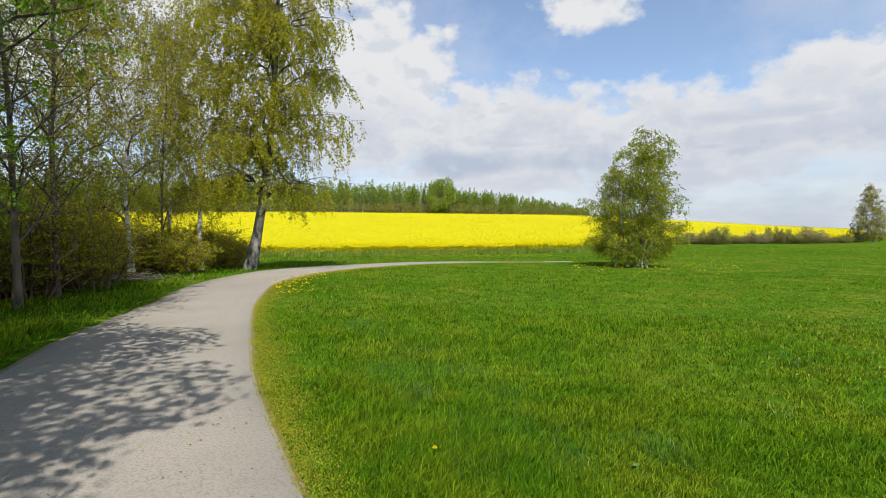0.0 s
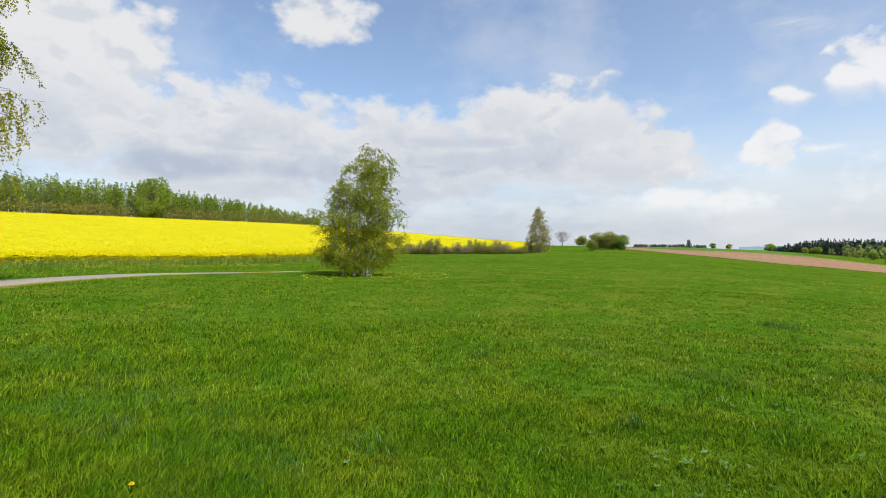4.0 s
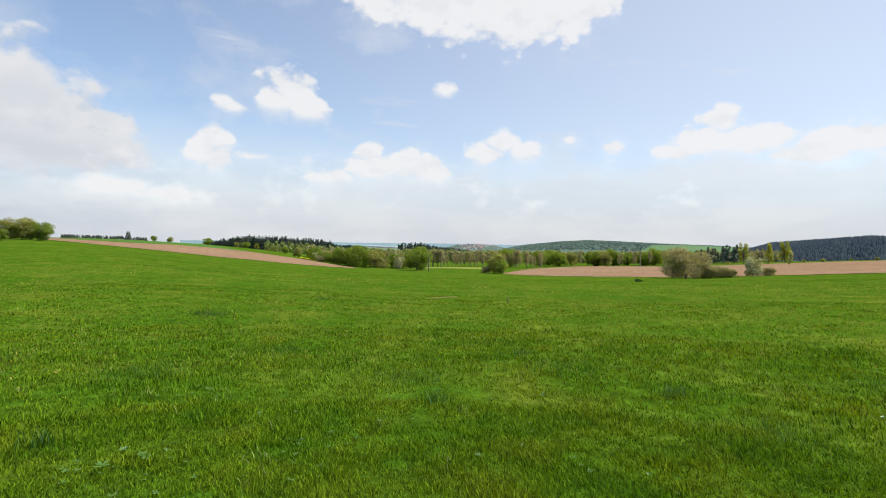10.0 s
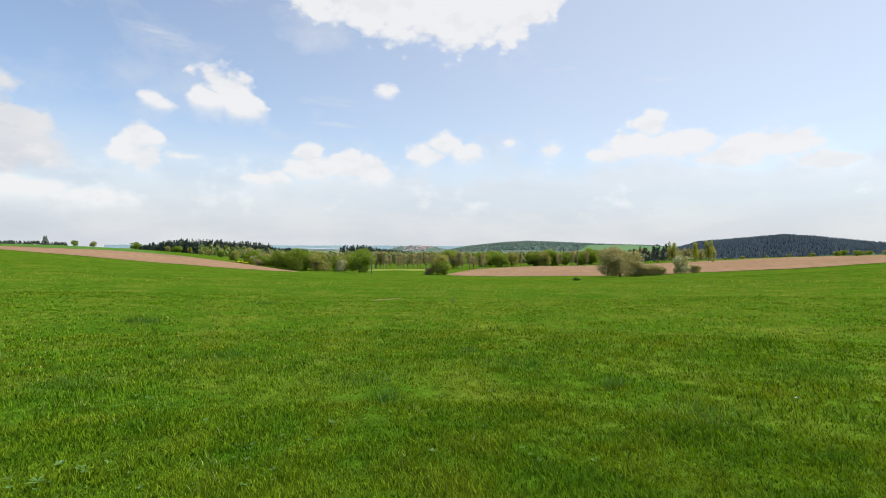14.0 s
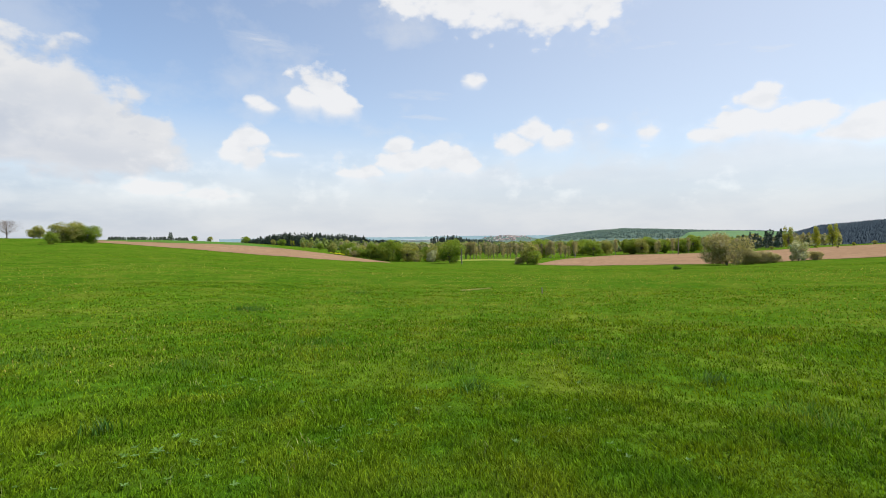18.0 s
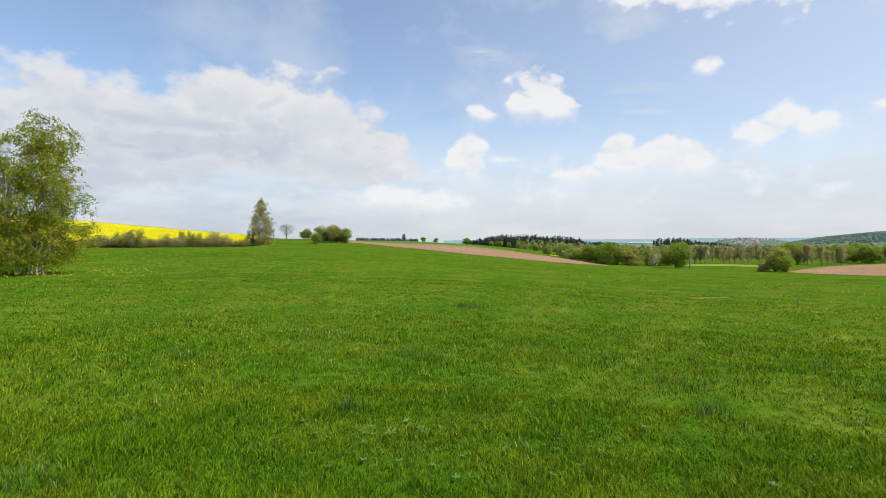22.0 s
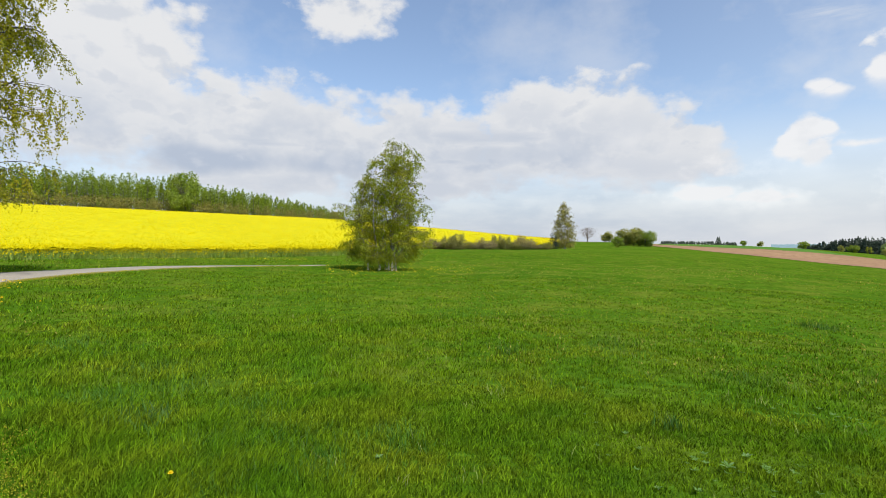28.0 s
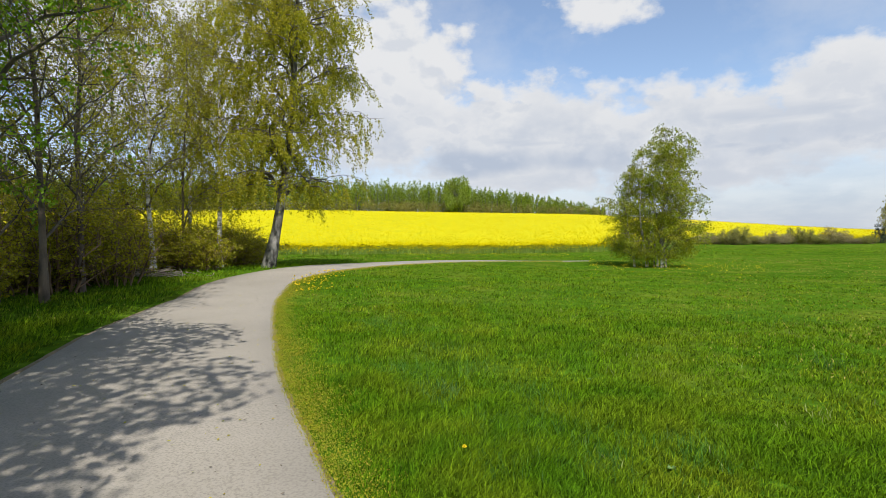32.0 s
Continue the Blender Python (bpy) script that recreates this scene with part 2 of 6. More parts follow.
# ---------------- materials ----------------
def material(name, colors, scales=(2.0, 14.0), rough=0.85, bump=0.0, bump_scale=40.0, translucent=0.0, island=0.0, per_object=0.0, stretch=(1, 1, 1), spec=0.3, glow=0.0, fine=None):
    """Colours blended by noise at two scales, with optional relief, light through leaves and a change from piece to piece."""
    m = bpy.data.materials.new(name)
    m.use_nodes = True
    nt = m.node_tree
    nt.nodes.clear()
    N, L = nt.nodes.new, nt.links.new
    out, bs = N("ShaderNodeOutputMaterial"), N("ShaderNodeBsdfPrincipled")
    tc, mp = N("ShaderNodeTexCoord"), N("ShaderNodeMapping")
    mp.inputs["Scale"].default_value = stretch
    L(tc.outputs["Object"], mp.inputs["Vector"])

    def nz(scale, detail=5.0):
        n = N("ShaderNodeTexNoise")
        n.inputs["Scale"].default_value, n.inputs["Detail"].default_value = scale, detail
        L(mp.outputs[0], n.inputs["Vector"])
        return n.outputs["Fac"]

    def mix(fac, a, b, kind="MIX"):
        n = N("ShaderNodeMix")
        n.data_type, n.blend_type = "RGBA", kind
        for key, v in (("Factor", fac), ("A", a), ("B", b)):
            s = [i for i in n.inputs if i.name == key and (i.type == ("VALUE" if key == "Factor" else "RGBA"))][0]
            if hasattr(v, "is_output"):
                L(v, s)
            else:
                s.default_value = v
        return [o for o in n.outputs if o.type == "RGBA"][0]

    def rng(v, a, b, c=0.0, d=1.0):
        n = N("ShaderNodeMapRange")
        L(v, n.inputs["Value"])
        n.inputs["From Min"].default_value, n.inputs["From Max"].default_value, n.inputs["To Min"].default_value, n.inputs["To Max"].default_value = a, b, c, d
        return n.outputs["Result"]

    c = [(*k, 1) for k in colors]
    col = mix(rng(nz(scales[0]), 0.35, 0.65), c[0], c[1 % len(c)])
    if len(c) > 2:
        col = mix(rng(nz(scales[1]), 0.45, 0.68), col, c[2])
    if fine:
        col = mix(1.0, col, mix(rng(nz(fine[0], 8.0), 0.3, 0.7), (1 - fine[1],) * 3 + (1,), (1 + fine[1],) * 3 + (1,)), "MULTIPLY")
    if island:
        g = N("ShaderNodeNewGeometry")
        col = mix(1.0, col, mix(g.outputs["Random Per Island"], (1 - island,) * 3 + (1,), (1 + island, 1 + island * 0.8, 1 + island * 0.4, 1)), "MULTIPLY")
    if per_object:
        g = N("ShaderNodeObjectInfo")
        col = mix(1.0, col, mix(g.outputs["Random"], (1 - per_object,) * 3 + (1,), (1 + per_object,) * 3 + (1,)), "MULTIPLY")
    L(col, bs.inputs["Base Color"])
    bs.inputs["Roughness"].default_value = rough
    bs.inputs["Specular IOR Level"].default_value = spec
    if glow:
        L(col, bs.inputs["Emission Color"])
        bs.inputs["Emission Strength"].default_value = glow
    if bump:
        b = N("ShaderNodeBump")
        b.inputs["Strength"].default_value, b.inputs["Distance"].default_value = 1.0, bump
        L(nz(bump_scale, 4.0), b.inputs["Height"])
        L(b.outputs[0], bs.inputs["Normal"])
    if translucent:
        t, mx = N("ShaderNodeBsdfTranslucent"), N("ShaderNodeMixShader")
        L(mix(1.0, col, (1.5, 1.35, 0.6, 1), "MULTIPLY"), t.inputs["Color"])
        mx.inputs[0].default_value = translucent
        L(bs.outputs[0], mx.inputs[1])
        L(t.outputs[0], mx.inputs[2])
        L(mx.outputs[0], out.inputs[0])
    else:
        L(bs.outputs[0], out.inputs[0])
    return m


M_MEADOW = material("meadow", [(0.042, 0.102, 0.006), (0.062, 0.123, 0.008), (0.098, 0.136, 0.014)], (0.07, 0.5), 1.0, 0.04, 9.0, spec=0.0, fine=(5.0, 0.42))
M_BLADE = material("grass_blade", [(0.067, 0.170, 0.005), (0.102, 0.201, 0.005), (0.146, 0.221, 0.010)], (2.2, 0.9), 0.75, translucent=0.30, island=0.75, spec=0.08)
M_PATH = material("worn_asphalt", [(0.262, 0.238, 0.200), (0.315, 0.286, 0.242), (0.205, 0.187, 0.156)], (0.6, 55.0), 0.9, 0.004, 160.0)
M_DIRT = material("dry_verge", [(0.19, 0.145, 0.095), (0.155, 0.13, 0.065), (0.25, 0.195, 0.135)], (3.0, 24.0), 0.95, 0.02, 60.0)
M_MOSS = material("verge_leaves", [(0.24, 0.295, 0.014), (0.34, 0.33, 0.016), (0.30, 0.24, 0.03)], (4.0, 22.0), 0.8, translucent=0.25, island=0.3)
M_SOIL = material("ploughed_soil", [(0.242, 0.154, 0.092), (0.282, 0.184, 0.113), (0.202, 0.129, 0.077)], (0.05, 0.5), 1.0, 0.08, 2.0, spec=0.0)
M_RAPE = material("rape_bloom", [(0.47, 0.42, 0.002), (0.51, 0.455, 0.003), (0.36, 0.36, 0.006)], (0.10, 0.8), 0.9, 0.12, 2.5, spec=0.05)
M_PETAL = material("rape_petals", [(0.52, 0.465, 0.002), (0.57, 0.51, 0.003)], (0.5, 3.0), 0.8, translucent=0.3, island=0.14, spec=0.05)
M_RAPE_STEM = material("rape_stems", [(0.13, 0.23, 0.03), (0.19, 0.27, 0.05)], (0.5, 3.0), 0.6, translucent=0.35, island=0.4)
M_BARK_BIRCH = material("birch_bark", [(0.70, 0.68, 0.64), (0.46, 0.44, 0.41), (0.03, 0.028, 0.025)], (1.2, 3.0), 0.8, 0.02, 12.0, stretch=(1, 1, 2.2))
M_BARK_OLD = material("old_birch_bark", [(0.06, 0.054, 0.048), (0.38, 0.365, 0.34), (0.02, 0.018, 0.016)], (1.6, 5.0), 0.9, 0.04, 9.0, stretch=(1, 1, 0.6))
M_BARK = material("bark", [(0.10, 0.08, 0.06), (0.16, 0.13, 0.10), (0.06, 0.05, 0.04)], (2.0, 8.0), 0.9, 0.02, 14.0, stretch=(1, 1, 0.4))
M_BRANCH = material("branch_bark", [(0.09, 0.075, 0.06), (0.17, 0.15, 0.125), (0.055, 0.045, 0.035)], (2.0, 8.0), 0.9)
M_TWIG = material("twigs", [(0.13, 0.085, 0.055), (0.20, 0.14, 0.095)], (3.0, 9.0), 0.85, island=0.3)
M_LEAF_BIRCH = material("birch_leaves", [(0.275, 0.30, 0.020), (0.34, 0.335, 0.024), (0.22, 0.27, 0.018)], (0.5, 2.0), 0.6, translucent=0.5, island=0.45)
M_LEAF_YOUNG = material("meadow_birch_leaves", [(0.19, 0.275, 0.016), (0.24, 0.305, 0.018), (0.28, 0.295, 0.025)], (0.6, 2.0), 0.5, translucent=0.52, island=0.45)
M_LEAF_CLUMP = material("young_birch_leaves", [(0.21, 0.28, 0.03), (0.26, 0.31, 0.035), (0.28, 0.29, 0.05)], (0.6, 2.0), 0.5, translucent=0.5, island=0.45)
M_LEAF_FRESH = material("fresh_leaves", [(0.13, 0.27, 0.012), (0.17, 0.30, 0.015), (0.11, 0.21, 0.012)], (0.6, 2.0), 0.45, translucent=0.45, island=0.4)
M_LEAF_DULL = material("budding_leaves", [(0.22, 0.22, 0.05), (0.25, 0.23, 0.07), (0.17, 0.20, 0.035)], (0.6, 2.0), 0.6, translucent=0.3, island=0.4)
M_LEAF_GREEN = material("broad_leaves", [(0.16, 0.27, 0.03), (0.22, 0.31, 0.045), (0.19, 0.25, 0.06)], (0.15, 0.8), 0.7, translucent=0.5, island=0.45)
M_LEAF_GREY = material("grey_leaves", [(0.32, 0.31, 0.17), (0.27, 0.29, 0.13), (0.36, 0.32, 0.23)], (0.4, 1.5), 0.6, translucent=0.35, island=0.45)
M_BLOSSOM = material("white_blossom", [(0.55, 0.56, 0.42), (0.22, 0.28, 0.10), (0.45, 0.47, 0.33)], (0.6, 2.0), 0.6, translucent=0.3, island=0.35)
M_LARCH = material("larch_needles", [(0.15, 0.245, 0.022), (0.21, 0.29, 0.026), (0.13, 0.205, 0.02)], (0.04, 0.25), 0.6, translucent=0.5, island=0.4)
M_SPRUCE = material("spruce_needles", [(0.046, 0.072, 0.052), (0.062, 0.090, 0.064), (0.07, 0.095, 0.075)], (0.03, 0.2), 0.7, island=0.4)
# haze on far trees is put into this paler twig colour; also dry sticks
M_TWIG_PALE = material("pale_twigs", [(0.19, 0.165, 0.14), (0.26, 0.23, 0.20)], (1.0, 4.0), 0.9, island=0.3)
# both valley wood colours are made lighter and bluer to imitate haze
M_WOOD_GREEN = material("hazed_valley_leaves", [(0.18, 0.26, 0.09), (0.23, 0.30, 0.10), (0.20, 0.26, 0.13)], (0.05, 0.4), 0.8, translucent=0.45, island=0.4)
M_WOOD_GREY = material("hazed_valley_buds", [(0.28, 0.29, 0.18), (0.24, 0.27, 0.15), (0.32, 0.29, 0.22)], (0.05, 0.4), 0.8, translucent=0.45, island=0.4)
M_POPLAR = material("poplar_buds", [(0.34, 0.33, 0.18), (0.29, 0.31, 0.14), (0.38, 0.34, 0.24)], (0.15, 0.8), 0.7, translucent=0.4, island=0.4)
M_LEAF_HAZEL = material("olive_leaves", [(0.27, 0.30, 0.09), (0.22, 0.28, 0.07), (0.31, 0.31, 0.13)], (0.15, 0.8), 0.7, translucent=0.45, island=0.45)
M_WEED = material("coarse_weed", [(0.040, 0.130, 0.016), (0.060, 0.150, 0.020), (0.085, 0.165, 0.03)], (2.0, 9.0), 0.6, translucent=0.3, island=0.4)
M_COARSE = material("bluish_coarse_grass", [(0.052, 0.160, 0.018), (0.070, 0.180, 0.024), (0.10, 0.20, 0.038)], (1.5, 6.0), 0.6, translucent=0.25, island=0.45, spec=0.15)
M_DOCK = material("dock_leaves", [(0.085, 0.19, 0.03), (0.12, 0.22, 0.05), (0.065, 0.17, 0.02)], (5.0, 20.0), 0.35, translucent=0.25, island=0.4, spec=0.5)
M_SEED = material("brown_seed_heads", [(0.30, 0.275, 0.065), (0.36, 0.33, 0.10), (0.22, 0.23, 0.04)], (0.4, 3.0), 0.8, translucent=0.3, island=0.4)
M_LEAF_LONE = material("opening_leaves", [(0.14, 0.165, 0.03), (0.18, 0.18, 0.04), (0.12, 0.15, 0.025)], (0.4, 2.0), 0.7, translucent=0.4, island=0.4)
# distant field colours muted towards grey-blue in place of real haze
M_FIELD_FAR = material("far_fields", [(0.135, 0.185, 0.105), (0.17, 0.20, 0.12), (0.10, 0.16, 0.105)], (0.003, 0.012), 1.0, spec=0.0)
M_BLADE_PALE = material("pale_grass", [(0.20, 0.27, 0.07), (0.28, 0.33, 0.13), (0.16, 0.26, 0.05)], (2.0, 9.0), 0.5, translucent=0.35, island=0.4)
M_DRY = material("dry_grass", [(0.46, 0.42, 0.22), (0.38, 0.37, 0.16), (0.52, 0.48, 0.28)], (2.0, 9.0), 0.8, translucent=0.2, island=0.35)
M_YELLOW = material("dandelion_yellow", [(0.78, 0.60, 0.004), (0.82, 0.66, 0.006)], (30.0, 90.0), 0.6, island=0.2)
M_WOOD = material("weathered_wood", [(0.20, 0.17, 0.13), (0.13, 0.11, 0.085), (0.26, 0.23, 0.19)], (2.0, 30.0), 0.85, 0.004, 60.0, stretch=(1, 1, 0.15))
M_WALL = material("white_render", [(0.72, 0.70, 0.66), (0.62, 0.60, 0.55)], (0.2, 1.0), 0.9, per_object=0.2)
M_ROOF = material("roof_tiles", [(0.26, 0.19, 0.17), (0.18, 0.16, 0.16)], (0.2, 1.0), 0.9, per_object=0.35)
M_METAL_ROOF = material("pale_sheet_roof", [(0.34, 0.38, 0.42), (0.29, 0.33, 0.37)], (0.1, 0.6), 0.8)
M_TARP = material("white_tarpaulin", [(0.66, 0.66, 0.64), (0.5, 0.5, 0.5)], (0.6, 3.0), 0.6)
M_STONE = material("field_stone", [(0.32, 0.30, 0.27), (0.22, 0.21, 0.19)], (2.0, 9.0), 0.9, 0.02, 20.0)
# woodland green lightened and blued to paint in aerial haze
M_HILL_WOOD = material("haze_tinted_woodland", [(0.085, 0.130, 0.108), (0.115, 0.158, 0.118), (0.075, 0.115, 0.105)], (0.012, 0.045), 1.0, spec=0.0, island=0.15)
# horizon hills: the blue haze of distance is put into the base colour
M_HILL_FAR = material("haze_blue_hills", [(0.16, 0.24, 0.27), (0.20, 0.28, 0.29)], (0.002, 0.01), 1.0, spec=0.0)
# dark spruces with the atmospheric blue mixed into their colour
M_HILL_DARK = material("haze_blue_spruces", [(0.040, 0.058, 0.080), (0.050, 0.070, 0.088), (0.034, 0.050, 0.070)], (0.02, 0.08), 1.0, spec=0.0, island=0.3)
M_FIELD = material("young_crop", [(0.065, 0.150, 0.028), (0.085, 0.165, 0.032)], (0.02, 0.2), 1.0, spec=0.0)
# field green dulled towards blue, haze painted into the colour
M_FIELD_HILL = material("haze_tinted_fields", [(0.10, 0.185, 0.085), (0.13, 0.205, 0.10)], (0.006, 0.03), 1.0, spec=0.0)
M_FIELD_Y = material("flowering_pasture", [(0.14, 0.20, 0.015), (0.22, 0.23, 0.015)], (0.05, 0.4), 0.9)


# ---------------- relief ----------------
# bearing: ground height at 24, 60, 120 m
NEAR_RELIEF = [(-60, .5, .6, 1.0), (-35, .5, .5, 3.5), (-15, .55, .35, 4.2), (0, .4, .25, 3.8), (14, .15, .1, 3.0), (25, .05, .15, .9),
               (38, .0, .1, .7), (43, -.05, .0, .6), (48, -.1, -.1, .5), (55, -.2, -.4, -.5), (62, -.35, -1.0, -2.2), (75, -.7, -2.0, -4.4),
               (83, -.8, -2.3, -5.0), (97, -.8, -2.3, -5.2), (110, -.6, -1.9, -4.6), (124, -.3, -1.0, -2.2), (138, 0, .2, .8),
               (150, .1, .7, 1.8), (200, .1, .5, 1.0), (260, .4, .6, 1.0)]
# bearing: ground height at 200, 260, 450, 700 m
FAR_RELIEF = [(-60, 6, 10, 15, 18), (-35, 10, 15, 22, 26), (-15, 11.5, 16.4, 22, 26), (0, 10.2, 15, 20, 24), (14, 8.6, 13, 17, 18), (25, 5.4, 8.6, 7, 4),
              (38, 2.2, 3.2, 1, -2), (43, 2.9, 2.6, 1, -3), (48, 1.8, 1.9, 2.4, -4), (55, -.3, .4, 1.2, -6), (62, -2.9, -1.7, -2.0, -13), (75, -8.0, -9.5, -12, -17),
              (83, -8.8, -9.3, -12, -18), (97, -8.4, -8.6, -12, -18), (110, -6.3, -6.4, -9, -14), (124, -2.0, -1.6, -4, -8), (138, 1.4, 1.5, 0, -3),
              (150, 2.5, 2.5, 1, 0), (200, 2, 2, 2, 2), (260, 3, 4, 6, 8)]
RADII = np.array([0, 8, 24, 60, 120, 200, 260, 450, 700, 1500, 6000.0])


def relief_table():
    a = np.array([r[0] for r in NEAR_RELIEF], float)
    rows = []
    for near_row, far_row in zip(NEAR_RELIEF, FAR_RELIEF):
        n, f = near_row[1:], far_row[1:]
        end = f[3] if near_row[0] < 20 or near_row[0] > 180 else -20
        rows.append([0, n[0] * 0.18, *n, *f, end, end])
    rows = np.array(rows)
    deg = np.arange(-180, 180, 1.0)
    A = np.concatenate([a - 360, a, a + 360])
    V = np.concatenate([rows] * 3)
    tab = np.stack([np.interp(deg, A, V[:, k]) for k in range(V.shape[1])], 1)
    ker = np.exp(-0.5 * (np.arange(-8, 9) / 2.6) ** 2)
    ker /= ker.sum()
    return sum(np.roll(tab, k - 8, axis=0) * ker[k] for k in range(17))


TABLE = relief_table()
DR = np.diff(RADII)
SLOPES = np.diff(TABLE, axis=1) / DR
TANG = np.zeros_like(TABLE)
for k in range(1, TABLE.shape[1] - 1):
    s0, s1 = SLOPES[:, k - 1], SLOPES[:, k]
    w0, w1 = 2 * DR[k] + DR[k - 1], DR[k] + 2 * DR[k - 1]
    same = s0 * s1 > 0
    TANG[:, k] = np.where(same, (w0 + w1) / np.where(same, w0 / np.where(s0 == 0, 1, s0) + w1 / np.where(s1 == 0, 1, s1), 1), 0)


def height(x, y):
    """Ground height in metres, for numbers or arrays."""
    x, y = np.asarray(x, float), np.asarray(y, float)
    r = np.hypot(x, y)
    a = (np.degrees(np.arctan2(x, y)) + 180) % 360
    i0 = np.floor(a).astype(int) % 360
    fa = a - np.floor(a)
    k = np.clip(np.searchsorted(RADII, r, side="right") - 1, 0, len(RADII) - 2)
    t = np.clip((r - RADII[k]) / DR[k], 0, 1)
    z = 0
    for i, w in ((i0, 1 - fa), ((i0 + 1) % 360, fa)):
        z = z + w * ((2 * t**3 - 3 * t**2 + 1) * TABLE[i, k] + (t**3 - 2 * t**2 + t) * DR[k] * TANG[i, k]
                     + (-2 * t**3 + 3 * t**2) * TABLE[i, k + 1] + (t**3 - t**2) * DR[k] * TANG[i, k + 1])
    swell = 0.05 * np.sin(x * 0.31 + 1.3) * np.sin(y * 0.27) * np.clip((r - 6) / 20, 0, 1)
    return z + swell * np.clip(300 / np.maximum(r, 300), 0, 1)


def spot(bearing, r, up=0.0):
    a = radians(bearing)
    x, y = r * math.sin(a), r * math.cos(a)
    return Vector((x, y, float(height(x, y)) + up))


# ---------------- mesh helpers ----------------
def mesh_of(name, verts, faces, mat=None, smooth=False):
    """A mesh from arrays: faces is one (n, 3) or (n, 4) array, or a list of such arrays."""
    me = bpy.data.meshes.new(name)
    verts = np.asarray(verts, np.float32).reshape(-1, 3)
    groups = faces if isinstance(faces, list) else [faces]
    groups = [np.asarray(f, np.int32) for f in groups if len(f)]
    loops = np.concatenate([f.ravel() for f in groups])
    sizes = np.concatenate([np.full(len(f), f.shape[1], np.int32) for f in groups])
    me.vertices.add(len(verts))
    me.vertices.foreach_set("co", verts.ravel())
    me.loops.add(len(loops))
    me.loops.foreach_set("vertex_index", loops)
    me.polygons.add(len(sizes))
    me.polygons.foreach_set("loop_start", np.concatenate([[0], np.cumsum(sizes)[:-1]]).astype(np.int32))
    me.polygons.foreach_set("loop_total", sizes)
    if smooth:
        me.polygons.foreach_set("use_smooth", np.ones(len(sizes), bool))
    me.update(calc_edges=True)
    me.validate()
    if mat:
        me.materials.append(mat)
    return me


def part(name, me, parent, label=""):
    ob = new(name, me)
    ob.parent = parent
    return tagged(ob, label)


def thing(name, at, label, category, group="", turn=0.0, kind=""):
    ob = new(name)
    ob.empty_display_size = 0.3
    ob.matrix_world = pose(*at, 0, 0, turn)
    return tagged(ob, label, category, group, kind)


def tubes(P, R, sides=5):
    """Tapered tubes along paths P (n, k, 3) with radii R (n, k)."""
    n, k, _ = P.shape
    T = np.gradient(P, axis=1)
    T /= np.linalg.norm(T, axis=2, keepdims=True) + 1e-9
    ref = np.where(np.abs(T[..., 2:3]) > 0.9, np.array([1.0, 0, 0]), np.array([0, 0, 1.0]))
    U = np.cross(T, ref)
    U /= np.linalg.norm(U, axis=2, keepdims=True) + 1e-9
    W = np.cross(T, U)
    a = np.arange(sides) * 2 * np.pi / sides
    V = P[:, :, None] + R[:, :, None, None] * (U[:, :, None] * np.cos(a)[:, None] + W[:, :, None] * np.sin(a)[:, None])
    idx = np.arange(n * k * sides).reshape(n, k, sides)
    nx = np.roll(idx, -1, axis=2)
    F = np.stack([idx[:, :-1], nx[:, :-1], nx[:, 1:], idx[:, 1:]], -1).reshape(-1, 4)
    return V.reshape(-1, 3), F


def slivers(P, R):
    """Fine twigs: thin folded strips along the paths."""
    n, k, _ = P.shape
    T = P[:, -1] - P[:, 0]
    U = np.cross(T, np.array([0.3, 0.5, 0.8]))
    U /= np.linalg.norm(U, axis=1, keepdims=True) + 1e-9
    V = np.stack([P - U[:, None] * R[..., None], P + U[:, None] * R[..., None]], 2)
    i = np.arange(n * k * 2).reshape(n, k, 2)
    F = np.stack([i[:, :-1, 0], i[:, :-1, 1], i[:, 1:, 1], i[:, 1:, 0]], -1).reshape(-1, 4)
    return V.reshape(-1, 3), F


def leaves(rng, P, size, droop=0.3, narrow=0.6):
    """A small bent leaf at each point."""
    n = len(P)
    d = rng.normal(size=(n, 3))
    d[:, 2] -= droop * 2
    d /= np.linalg.norm(d, axis=1, keepdims=True)
    s = np.cross(d, rng.normal(size=(n, 3)))
    s /= np.linalg.norm(s, axis=1, keepdims=True) + 1e-9
    L = size * rng.uniform(0.6, 1.3, (n, 1))
    V = np.stack([P, P + d * L * 0.5 + s * L * 0.5 * narrow, P + d * L, P + d * L * 0.45 - s * L * 0.5 * narrow], 1)
    return V.reshape(-1, 3), np.arange(n * 4).reshape(n, 4)


def along(P, t):
    """Points at t (0..1) along paths P (n, k, 3); t is (n, m)."""
    k = P.shape[1]
    f = np.clip(t, 0, 0.9999) * (k - 1)
    i = f.astype(int)
    w = (f - i)[..., None]
    rows = np.arange(len(P))[:, None]
    return P[rows, i] * (1 - w) + P[rows, i + 1] * w


